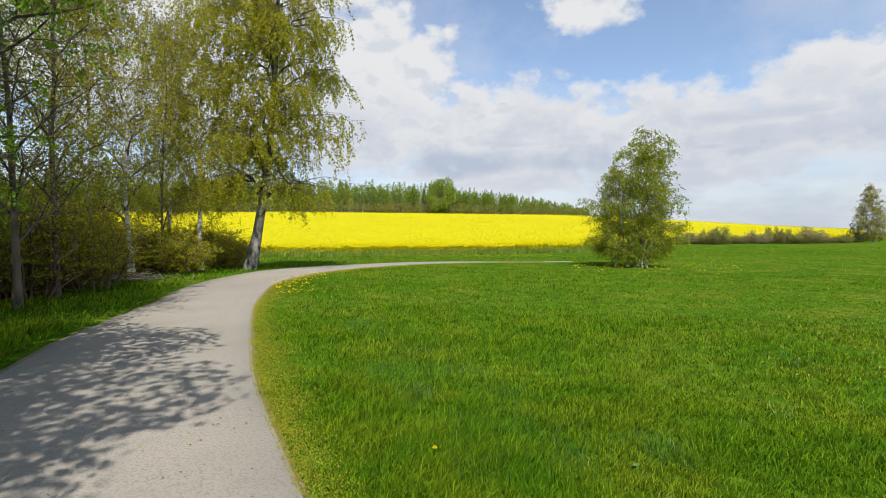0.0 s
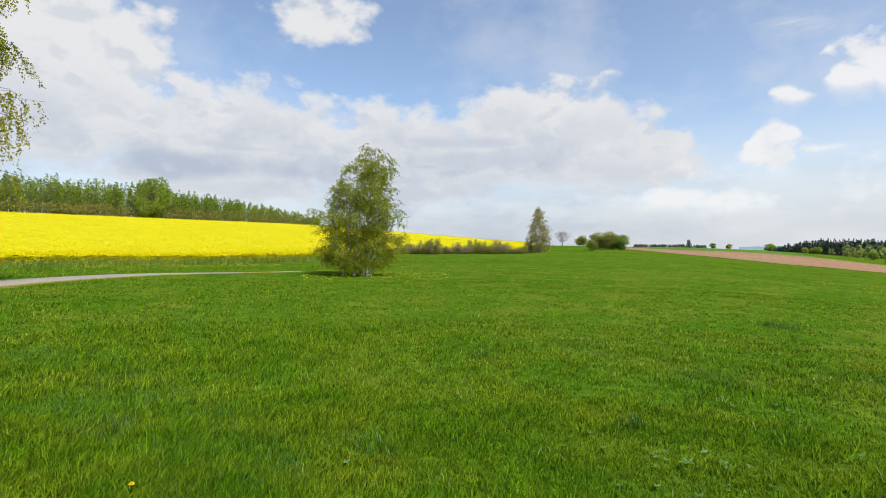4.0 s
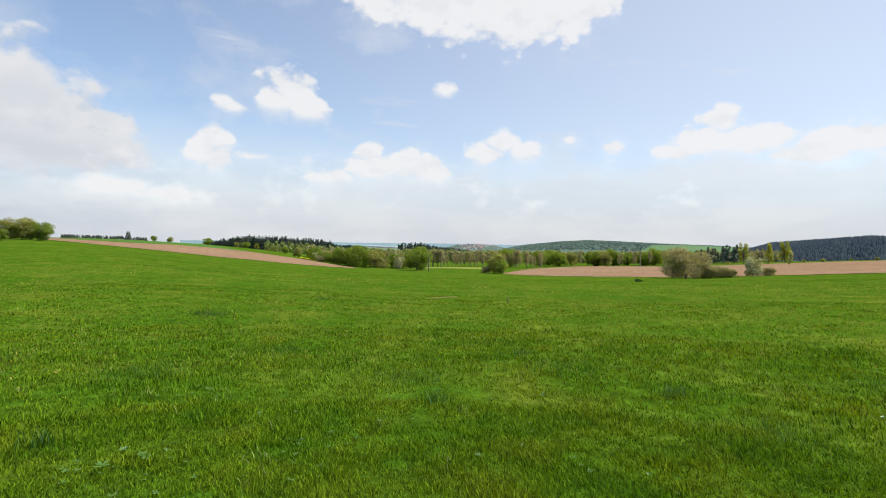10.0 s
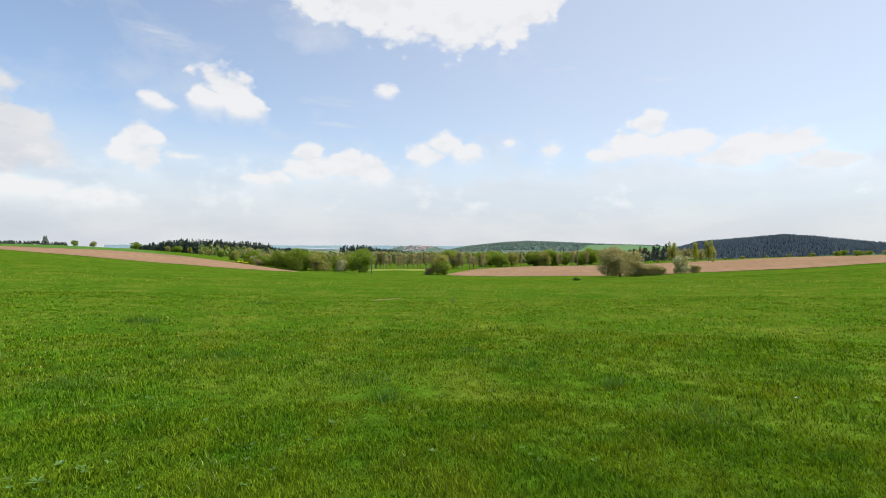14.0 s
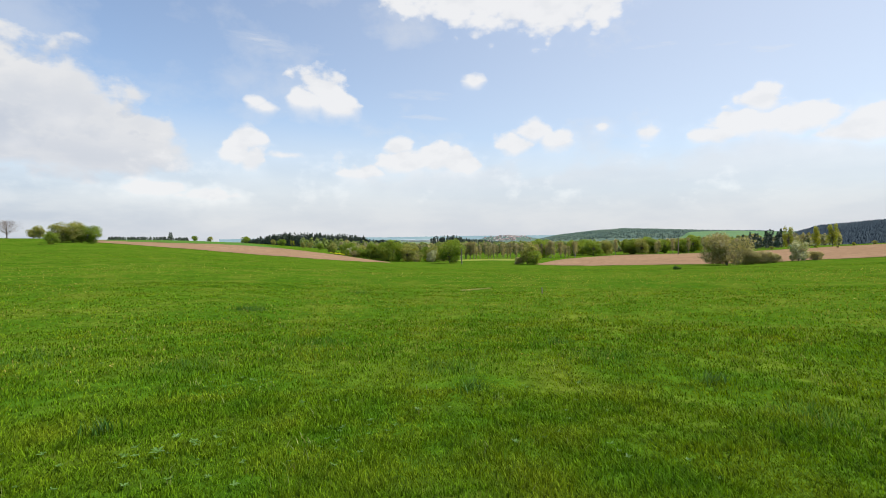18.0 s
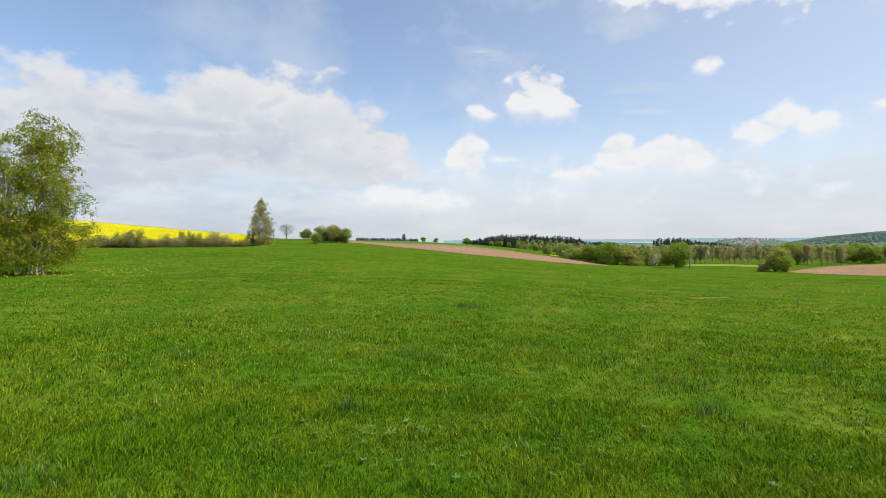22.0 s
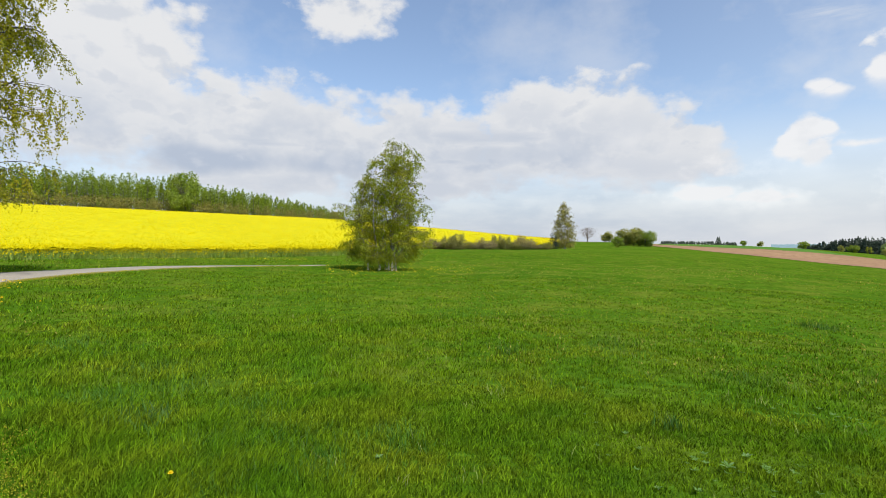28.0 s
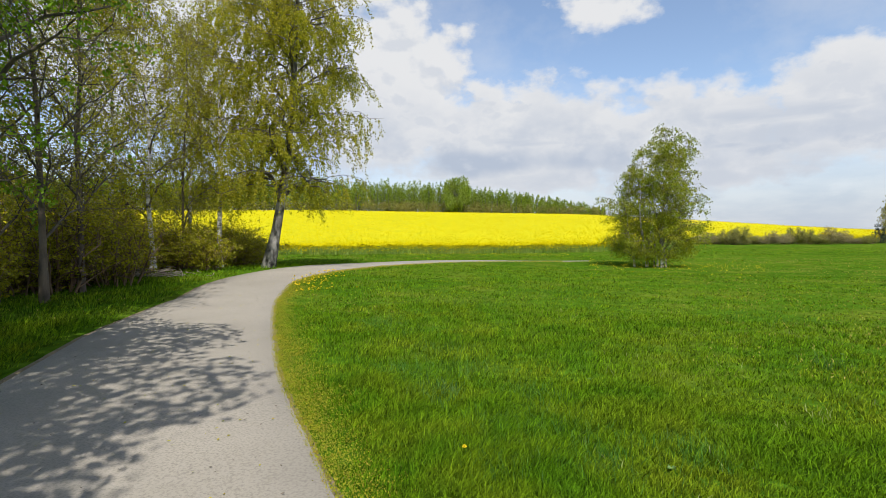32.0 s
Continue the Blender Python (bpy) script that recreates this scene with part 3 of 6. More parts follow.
def offshoots(rng, P, R, m, span, length, rise, droop, k=5, taper=0.35, ratio=0.55, spin=None):
    """m branches from each path: rise is the slope at the start, droop how far the tip sinks."""
    n = len(P)
    t = span[0] + (span[1] - span[0]) * (np.arange(m)[None] + rng.uniform(0, 1, (n, m))) / m
    B = along(P, t)
    rr = along(R[..., None].repeat(3, -1), t)[..., 0] * ratio
    tang = along(P, np.minimum(t + 0.05, 1)) - along(P, np.maximum(t - 0.05, 0))
    tang /= np.linalg.norm(tang, axis=-1, keepdims=True) + 1e-9
    az = rng.uniform(0, 2 * np.pi, (n, m)) if spin is None else spin + np.arange(m)[None] * 2.4 + rng.uniform(-0.5, 0.5, (n, m))
    out = np.stack([np.cos(az), np.sin(az), np.zeros_like(az)], -1)
    out -= (out * tang).sum(-1, keepdims=True) * tang * 0.7
    out[..., 2] += rise
    out += tang * 0.35
    out /= np.linalg.norm(out, axis=-1, keepdims=True)
    L = (length(t) if callable(length) else length) * rng.uniform(0.65, 1.2, (n, m))
    s = np.linspace(0, 1, k)
    Q = B[:, :, None] + out[:, :, None] * (L[..., None] * s)[..., None]
    Q[..., 2] -= (L[..., None] * droop) * s**2
    Q += rng.normal(size=Q.shape) * (L[..., None, None] * 0.035) * s[:, None]
    Rq = np.minimum(rr, 0.05 * L)[..., None] * (1 - (1 - taper) * s)
    return Q.reshape(n * m, k, 3), Rq.reshape(n * m, k), t.reshape(-1)


def join(*pieces):
    V, F, o = [], [], 0
    for v, f in pieces:
        V.append(v)
        F.append(f + o)
        o += len(v)
    return np.concatenate(V), np.concatenate(F)


def grow_tree(name, seed, H, r0, at, label, category, bark, leaf_mat, base=0.2, spread=0.26, n1=22, n2=6, n3=4, rise=0.9, droop=0.35,
              leaf=0.08, per=5, hang=0.6, lean=(0, 0), bow=0.0, stems=1, shape=1.0, group="", twig_mat=None, split=False, hang_len=0.9, stem_spread=0.5, leaf_from=0.15, twig_r=0.006):
    """A tree with trunk or trunks, limbs and a crown of single leaves on hanging or upright twigs."""
    rng = np.random.default_rng(seed)
    root = thing(name, at, label, category, group)
    s = np.linspace(0, 1, 12)
    trunks, radii = [], []
    for k in range(stems):
        a = k * 2.4 + rng.uniform(-0.4, 0.4)
        h = H * (1 if k == 0 else rng.uniform(0.5, 0.84) if stems > 6 else rng.uniform(0.62, 0.97))
        off = 0 if stems == 1 else stem_spread * (0.25 if k == 0 and stems > 6 else 1)
        p = np.zeros((12, 3))
        p[:, 2] = s * h
        p[:, 0] = off * 0.35 * math.cos(a) + lean[0] * h * s + off * math.cos(a) * s**1.2 * h * 0.16
        p[:, 1] = off * 0.35 * math.sin(a) + lean[1] * h * s + off * math.sin(a) * s**1.2 * h * 0.16
        p[:, 0] += bow * (1 - np.exp(-5 * s))
        wob = rng.normal(size=(12, 2)).cumsum(0) * h * 0.006
        p[:, :2] += wob * s[:, None] ** 0.5
        p[0, 2] -= 0.25
        trunks.append(p)
        flare = 1 + 0.5 * np.exp(-s * H / 0.4)
        radii.append(r0 * (h / H) * (1 - 0.93 * s**0.9) * flare)
    trunks, radii = np.array(trunks), np.array(radii)
    for k in range(stems):
        v, f = tubes(trunks[k:k + 1], radii[k:k + 1], 10 if stems == 1 else 7)
        part("trunk", mesh_of("trunk", v, f, bark, True), root)
    prof = lambda t: H * spread * (np.clip((1 - t) / (1 - base), 0, 1) ** (0.65 * shape)) * (0.55 + 0.45 * np.clip((t - base) / 0.2, 0, 1)) + 0.03 * H
    m1 = max(3, n1 // stems)
    P1, R1, _ = offshoots(rng, trunks, radii, m1, (base, 0.98), prof, rise, droop, 7, 0.25, 0.5, spin=rng.uniform(0, 6, (stems, 1)))
    P2, R2, _ = offshoots(rng, P1, R1, n2, (0.2, 1.0), H * spread * 0.42, 0.25, droop * 0.8, 5, 0.3, 0.6)
    R2 = np.maximum(R2, twig_r)
    P3, R3, _ = offshoots(rng, P2, R2, n3, (0.15, 1.0), hang_len * rng.uniform(0.5, 1.2), -hang * 0.6, hang, 4, 0.5, 0.5)
    R3 = np.maximum(R3 * 0, twig_r * 0.6)
    R1 = np.maximum(R1, twig_r)
    if split:
        for k in range(len(P1)):
            v, f = tubes(P1[k:k + 1], R1[k:k + 1], 6)
            part("limb", mesh_of("limb", v, f, twig_mat or M_BRANCH, True), root)
    v, f = tubes(P2, R2, 3) if split else join(tubes(P1, R1, 4), tubes(P2, R2, 3))
    tagged(part("branchwork", mesh_of("branchwork", v, f, twig_mat or M_BRANCH, True), root), kind="stuff")
    v, f = slivers(P3[:, ::2] if P3.shape[1] > 3 else P3, R3[:, ::2] if P3.shape[1] > 3 else R3)
    tagged(part("twigwork", mesh_of("twigwork", v, f, twig_mat or M_TWIG), root), kind="stuff")
    if per:
        t = rng.uniform(leaf_from, 1, (len(P3), per))
        A = along(P3, t).reshape(-1, 3) + rng.normal(size=(len(P3) * per, 3)) * leaf * 0.5
        v, f = leaves(rng, A, leaf, 0.3 + hang * 0.3)
        part("crown", mesh_of("crown", v, f, leaf_mat), root)
    return root


def outline_tree(name, seed, at, H, outline, label, bark, leaf_mat, stems=5, r0=0.06, foot=0.35, limbs=160, twigs=7, shoots=4, per=6, leaf=0.085, hang=0.5,
                 twig_len=0.7, across=(1, 0), gap=-0.4, twig_r=0.006, split=True, group="", category="tree", side_stem=None):
    """A tree grown into a crown outline: rows of height share, radius and sideways shift. Limbs rise from the stems and end in hanging leafy twigs."""
    rng = np.random.default_rng(seed)
    root = thing(name, at, label, category, group)
    o = np.array(outline, float)
    ax = np.array([across[0], across[1], 0.0])
    s = np.linspace(0, 1, 12)
    trunks, tops = [], []
    for k in range(stems):
        a = k * 2.4 + rng.uniform(-0.4, 0.4)
        h = H * (0.97 if k == 0 else rng.uniform(0.6, 0.92))
        end = np.interp(h / H, o[:, 0], o[:, 1]) * (0.1 if k == 0 else 0.55)
        out = foot * (0.15 if k == 0 else 1) + (end - foot * 0.5) * s**1.3 * (0.2 + 0.8 * (k > 0))
        if side_stem is not None and k == stems - 1:
            a, out, h = side_stem[0], side_stem[1] + 0.4 * s, H * side_stem[2]
        p = np.zeros((12, 3))
        p[:, 0], p[:, 1], p[:, 2] = math.cos(a) * out, math.sin(a) * out, s * h
        p += ax * np.interp(s * h / H, o[:, 0], o[:, 2])[:, None]
        p[:, :2] += rng.normal(size=(12, 2)).cumsum(0) * h * 0.007 * s[:, None] ** 0.5
        p[0, 2] -= 0.25
        rad = r0 * (h / H) * (1 - 0.92 * s**0.9) * (1 + 0.4 * np.exp(-s * H / 0.4))
        v, f = tubes(p[None], rad[None], 8)
        part("trunk", mesh_of("trunk", v, f, bark, True), root)
        trunks.append(p)
        tops.append(h)
    trunks, tops = np.array(trunks), np.array(tops)
    grid = np.linspace(o[0, 0], 1, 200)
    weight = np.interp(grid, o[:, 0], o[:, 1]) + 0.15
    hh = np.interp((np.arange(limbs) + rng.uniform(0, 1, limbs)) / limbs, np.cumsum(weight) / weight.sum(), grid)
    ang = np.arange(limbs) * 2.4 + rng.uniform(-0.6, 0.6, limbs)
    lobe = 1 + 0.18 * np.sin(ang * 3 + hh * 9) + 0.13 * np.sin(ang * 5 - hh * 17)
    rad = np.interp(hh, o[:, 0], o[:, 1]) * lobe * np.sqrt(rng.uniform(0.12, 1, limbs)) * 0.92
    E = np.stack([np.cos(ang) * rad, np.sin(ang) * rad, hh * H], 1) + ax * np.interp(hh, o[:, 0], o[:, 2])[:, None]
    zs = np.clip(hh * H - rad * rng.uniform(0.35, 0.9, limbs), 0.05 * H, None)
    B, best = np.zeros((limbs, 3)), np.full(limbs, 1e9)
    for k in range(stems):
        z = np.minimum(zs, tops[k] * 0.94)
        q = np.stack([np.interp(z, trunks[k][:, 2], trunks[k][:, c]) for c in range(3)], 1)
        gone = ((q - E) ** 2).sum(1)
        B = np.where((gone < best)[:, None], q, B)
        best = np.minimum(best, gone)
    t = np.linspace(0, 1, 7)
    P1 = B[:, None] + (E - B)[:, None] * t[None, :, None]
    L = np.linalg.norm(E - B, axis=1)
    P1[..., 2] += L[:, None] * 0.22 * (t * (1 - t) * 2)[None] - L[:, None] * 0.08 * t[None] ** 4
    P1 += rng.normal(size=P1.shape) * (L[:, None, None] * 0.025) * (t * (1.3 - t))[None, :, None]
    R1 = np.clip(0.011 * L, twig_r, r0 * 0.4)[:, None] * (1 - 0.75 * t)[None]
    P2, R2, _ = offshoots(rng, P1, R1, twigs, (0.25, 1.0), twig_len, 0.3, hang * 0.5, 5, 0.4, 0.6)
    P3, R3, _ = offshoots(rng, P2, R2, shoots, (0.15, 1.0), twig_len * 0.7, -hang * 0.5, hang, 4, 0.5, 0.5)
    q = P3.mean(1) * (8.0 / H)
    keep = np.sin(q[:, 0] * 2.3 + 1.4 * np.sin(q[:, 2] * 1.7)) * np.sin(q[:, 1] * 2.1 + q[:, 2] * 0.8) + 0.6 * np.sin(q[:, 2] * 3.1 + q[:, 0] * 1.3) > gap
    keep &= P3[..., 2].min(1) > 0.1
    P3, R3 = P3[keep], np.maximum(R3[keep] * 0, twig_r * 0.6)
    if split:
        for k in range(limbs):
            v, f = tubes(P1[k:k + 1], R1[k:k + 1], 5)
            part("limb", mesh_of("limb", v, f, M_BRANCH, True), root)
        v, f = tubes(P2, np.maximum(R2, twig_r * 0.8), 3)
    else:
        v, f = join(tubes(P1, R1, 4), tubes(P2, np.maximum(R2, twig_r * 0.8), 3))
    tagged(part("branchwork", mesh_of("branchwork", v, f, M_BRANCH, True), root), kind="stuff")
    v, f = slivers(P3[:, ::2], R3[:, ::2])
    tagged(part("twigwork", mesh_of("twigwork", v, f, M_TWIG), root), kind="stuff")
    A = along(P3, rng.uniform(0.05, 1, (len(P3), per))).reshape(-1, 3)
    A = A + rng.normal(size=A.shape) * leaf * 0.5
    v, f = leaves(rng, A, leaf, 0.3 + hang * 0.3)
    part("crown", mesh_of("crown", v, f, leaf_mat), root)
    return root


def shell_leaves(rng, P, out, size, jitter=0.7, aspect=0.75):
    """Clumps of leaves that face outwards."""
    n = len(P)
    nrm = out / (np.linalg.norm(out, axis=1, keepdims=True) + 1e-9) + rng.normal(size=(n, 3)) * jitter
    nrm /= np.linalg.norm(nrm, axis=1, keepdims=True)
    u = np.cross(nrm, rng.normal(size=(n, 3)))
    u /= np.linalg.norm(u, axis=1, keepdims=True) + 1e-9
    w = np.cross(nrm, u)
    L = (size * rng.uniform(0.5, 1.2, n))[:, None]
    V = np.stack([P - u * L * 0.5, P + w * L * 0.5 * aspect - u * L * 0.05, P + u * L * 0.5, P - w * L * 0.5 * aspect + u * L * 0.1], 1)
    return V.reshape(-1, 3), np.arange(4 * n).reshape(n, 4)


def far_tree(name, seed, H, W, at, label, mat, base=0.08, lobes=11, n=1500, leaf=0.45, group="", stems=1, category="tree", bark=None, top=1.0, cone=0.15, thin=1.0):
    """A broad tree or bush: forked trunk and a lumpy crown of leaf clumps with gaps."""
    rng = np.random.default_rng(seed)
    root = thing(name, at, label, category, group)
    s = np.linspace(0, 1, 6)
    for k in range(stems):
        p = np.zeros((1, 6, 3))
        a = rng.uniform(0, 6.28)
        p[0, :, 2] = s * H * 0.7 - 0.2
        p[0, :, 0], p[0, :, 1] = math.cos(a) * s * W * 0.16 * (stems > 1), math.sin(a) * s * W * 0.16 * (stems > 1)
        v, f = tubes(p, (0.02 * H * (1 - 0.8 * s))[None], 6)
        part("trunk", mesh_of("trunk", v, f, bark or M_BARK, True), root)
    c = rng.normal(size=(lobes, 3))
    c /= np.linalg.norm(c, axis=1, keepdims=True)
    c *= rng.uniform(0.45, 0.82, (lobes, 1))
    c[:, 2] = np.linspace(-0.65, 0.72, lobes) * top
    c[:, :2] *= np.sqrt(np.clip(1 - (c[:, 2:] * 0.85) ** 2, 0.05, 1))
    c[:, :2] *= 1.15 - cone * (c[:, 2:] + 1) / 2
    half = np.array([W / 2, W / 2, H * (1 - base) / 2])
    mid = np.array([0, 0, H * (base + (1 - base) / 2)])
    rad = rng.uniform(0.30, 0.48, lobes)
    k = rng.integers(0, lobes, n)
    d = rng.normal(size=(n, 3))
    d /= np.linalg.norm(d, axis=1, keepdims=True)
    P = (c[k] + d * rad[k][:, None] * rng.uniform(0.55, 1.08, (n, 1))) * half + mid
    keep = P[:, 2] > 0.02 * H
    v, f = shell_leaves(rng, P[keep], d[keep] + np.array([0, 0, 0.25]), leaf)
    part("crown", mesh_of("crown", v, f, mat), root)
    m = 40
    Q = np.zeros((m, 5, 3))
    e = (c[rng.integers(0, lobes, m)] + rng.normal(size=(m, 3)) * 0.2) * half + mid
    q = np.linspace(0, 1, 5)[None, :, None]
    b0 = np.stack([np.zeros(m), np.zeros(m), rng.uniform(0.1, 0.5, m) * H], 1)
    Q[:] = b0[:, None] * (1 - q) + e[:, None] * q
    v, f = tubes(Q, np.repeat(np.linspace(0.008, 0.002, 5)[None] * H * thin, m, 0), 3)
    tagged(part("branchwork", mesh_of("branchwork", v, f, bark or M_BRANCH), root), kind="stuff")
    return root


# ---------------- ground ----------------
def polar_sheet(name, bearings, radii, lift=0.0, mat=None):
    """A sheet over the relief; radii is (m,) or (n, m) for n bearings."""
    a = np.radians(bearings)
    r = np.broadcast_to(radii, (len(a), np.shape(radii)[-1]))
    x, y = r * np.sin(a)[:, None], r * np.cos(a)[:, None]
    z = height(x, y) + lift
    n, m = r.shape
    i = np.arange(n * m).reshape(n, m)
    f = np.stack([i[:-1, :-1], i[:-1, 1:], i[1:, 1:], i[1:, :-1]], -1).reshape(-1, 4)
    return mesh_of(name, np.stack([x, y, z], -1).reshape(-1, 3), f[:, ::-1], mat, True)


ring = np.concatenate([np.linspace(0.02, 3.8, 14), np.geomspace(4, 4900, 190)])
tagged(new("ground", polar_sheet("ground", np.linspace(-180, 180, 361), ring, 0.0, M_MEADOW)),
       "uneven spring meadow ground sloping into a valley", "ground", kind="structure")


def spline(points, n):
    p = np.array(points, float)
    q = np.concatenate([2 * p[:1] - p[1:2], p, 2 * p[-1:] - p[-2:-1]])
    out = []
    for k in range(1, len(q) - 2):
        t = np.linspace(0, 1, n, endpoint=False)[:, None]
        a, b, c, d = q[k - 1], q[k], q[k + 1], q[k + 2]
        out.append(0.5 * (2 * b + (c - a) * t + (2 * a - 5 * b + 4 * c - d) * t**2 + (3 * b - a - 3 * c + d) * t**3))
    return np.concatenate(out + [p[-1:]])


# the inner (meadow) edge of the path, from the lone tree past the camera round the bend
EDGE = spline([(90, -128), (36.5, -51.3), (17.4, -24.4), (8.2, -11.2), (3.0, -3.7), (1.05, -0.1), (-0.70, 3.32), (-2.42, 7.22), (-4.3, 13.0),
               (-4.75, 18.0), (-2.6, 25.2), (3.6, 32.8), (7.4, 35.4), (9.0, 36.2)], 16)
tan_e = np.gradient(EDGE, axis=0)
tan_e /= np.linalg.norm(tan_e, axis=1, keepdims=True)
LEFT = np.stack([-tan_e[:, 1], tan_e[:, 0]], 1)
WIDTH = 2.75
NARROW = np.interp(EDGE[:, 1], [4, 9, 13, 18, 23, 29, 32.5, 34.5, 36.2], [1.0, 1.0, 0.82, 0.9, 1.06, 1.0, 0.6, 0.22, 0.04])   # the grass has overgrown the outer edge in the bend
CENTRE = EDGE + LEFT * (WIDTH * NARROW / 2)[:, None]


def path_distance(x, y):
    """Distance from the path's middle line, and the side: above 0 on its left."""
    best, side, trim = np.full(np.shape(x), 1e9), np.zeros(np.shape(x)), np.zeros(np.shape(x))
    for k in range(0, len(CENTRE), 2):
        dx, dy = x - CENTRE[k, 0], y - CENTRE[k, 1]
        d = dx * dx + dy * dy
        trim = np.where(d < best, WIDTH * (1 - NARROW[k]) / 2, trim)
        side = np.where(d < best, dx * LEFT[k, 0] + dy * LEFT[k, 1], side)
        best = np.minimum(best, d)
    return np.sqrt(best) + trim, side


def ribbon(name, across, lift, mat, jag=0.0, seed=1, drop=0.0):
    """A strip along the path; across are distances left of the inner edge."""
    rng = np.random.default_rng(seed)
    n, m = len(EDGE), len(across)
    off = np.repeat(np.array(across, float)[None], n, 0)
    off -= np.clip(off, 0, WIDTH) * (1 - NARROW[:, None])
    off[:, 0] += rng.normal(size=n) * jag
    off[:, -1] += rng.normal(size=n) * jag
    xy = EDGE[:, None] + LEFT[:, None] * off[..., None]
    z = height(xy[..., 0], xy[..., 1]) + lift
    z[:, 0] -= drop
    z[:, -1] -= drop
    i = np.arange(n * m).reshape(n, m)
    f = np.stack([i[:-1, :-1], i[1:, :-1], i[1:, 1:], i[:-1, 1:]], -1).reshape(-1, 4)
    return mesh_of(name, np.concatenate([xy, z[..., None]], -1).reshape(-1, 3), f, mat, True)


tagged(new("pavement", ribbon("pavement", [-0.04, 0.0, 0.5, 1.3, 2.1, WIDTH, WIDTH + 0.04], 0.035, M_PATH, 0.02, 2, 0.07)),
       "narrow pale worn asphalt path curving through the meadow", "path", kind="structure")
tagged(new("verge_soil", ribbon("verge_soil", [-0.22, 0.0, 1.3, WIDTH, WIDTH + 0.5], 0.014, M_DIRT, 0.03, 3, 0.05)),
       "strip of dry sandy soil and leaf litter beside the path", "soil", kind="structure")


# ---------------- fields ----------------
def field(name, keys, lift, mat, label, rows=50, step=0.4, furrow=0.0):
    """keys: bearing, near radius, far radius."""
    k = np.array(keys, float)
    b = np.arange(k[0, 0], k[-1, 0] + step / 2, step)
    lo, hi = np.interp(b, k[:, 0], k[:, 1]), np.interp(b, k[:, 0], k[:, 2])
    r = lo[:, None] + (hi - lo)[:, None] * np.linspace(0, 1, rows)
    me = polar_sheet(name, b, r, lift, mat)
    return tagged(new(name, me), label, "field", kind="structure")


PLOUGH = [(47.0, 165, 172), (48, 160, 190), (52, 150, 225), (58, 138, 258), (64, 144, 264), (70, 162, 254), (74, 192, 222), (75.4, 200, 204)]
field("ploughed_field", PLOUGH, 0.07, M_SOIL, "bare reddish brown ploughed field on the slope")
field("ploughed_field", [(91.2, 190, 196), (94, 165, 240), (99, 148, 280), (108, 136, 272), (116, 130, 265), (124, 120, 262), (134, 130, 240), (140, 140, 215), (142, 150, 170)],
      0.07, M_SOIL, "bare brown ploughed field beyond the meadow")
field("crop_field", [(47, 176, 420), (52, 228, 440), (58, 258, 450), (61, 262, 400), (63, 264, 300), (64.5, 264, 268)], 0.10, M_FIELD, "strip of young green crop behind the ploughed field")
field("pasture", [(82, 234, 250), (86, 234, 254), (91, 228, 250)], 0.10, M_FIELD_Y, "yellow-flowering pasture strip in the valley")
field("pasture", [(124, 290, 420), (131, 262, 420), (137, 262, 400)], 0.10, M_FIELD, "bright green pasture behind the ploughed field")

field("rape_patch", [(76.7, 236, 240), (77.2, 232, 246), (77.7, 236, 240)], 0.6, M_RAPE, "small patch of yellow rape in the valley", 8)
field("rape_patch", [(79.0, 240, 246), (79.6, 238, 250), (80.2, 242, 246)], 0.6, M_RAPE, "small patch of yellow rape in the valley", 8)
field("rape_patch", [(69.0, 262, 266), (70.0, 258, 268), (71.0, 256, 260)], 0.6, M_RAPE, "strip of yellow rape above the ploughed field", 8)

RAPE = np.array([(-80, 50, 262), (-40, 54, 262), (-15, 58, 262), (0, 60, 268), (10, 64, 290), (15, 70, 320), (20, 86, 330), (25, 107, 330), (32, 114, 330), (38.6, 120, 330)], float)


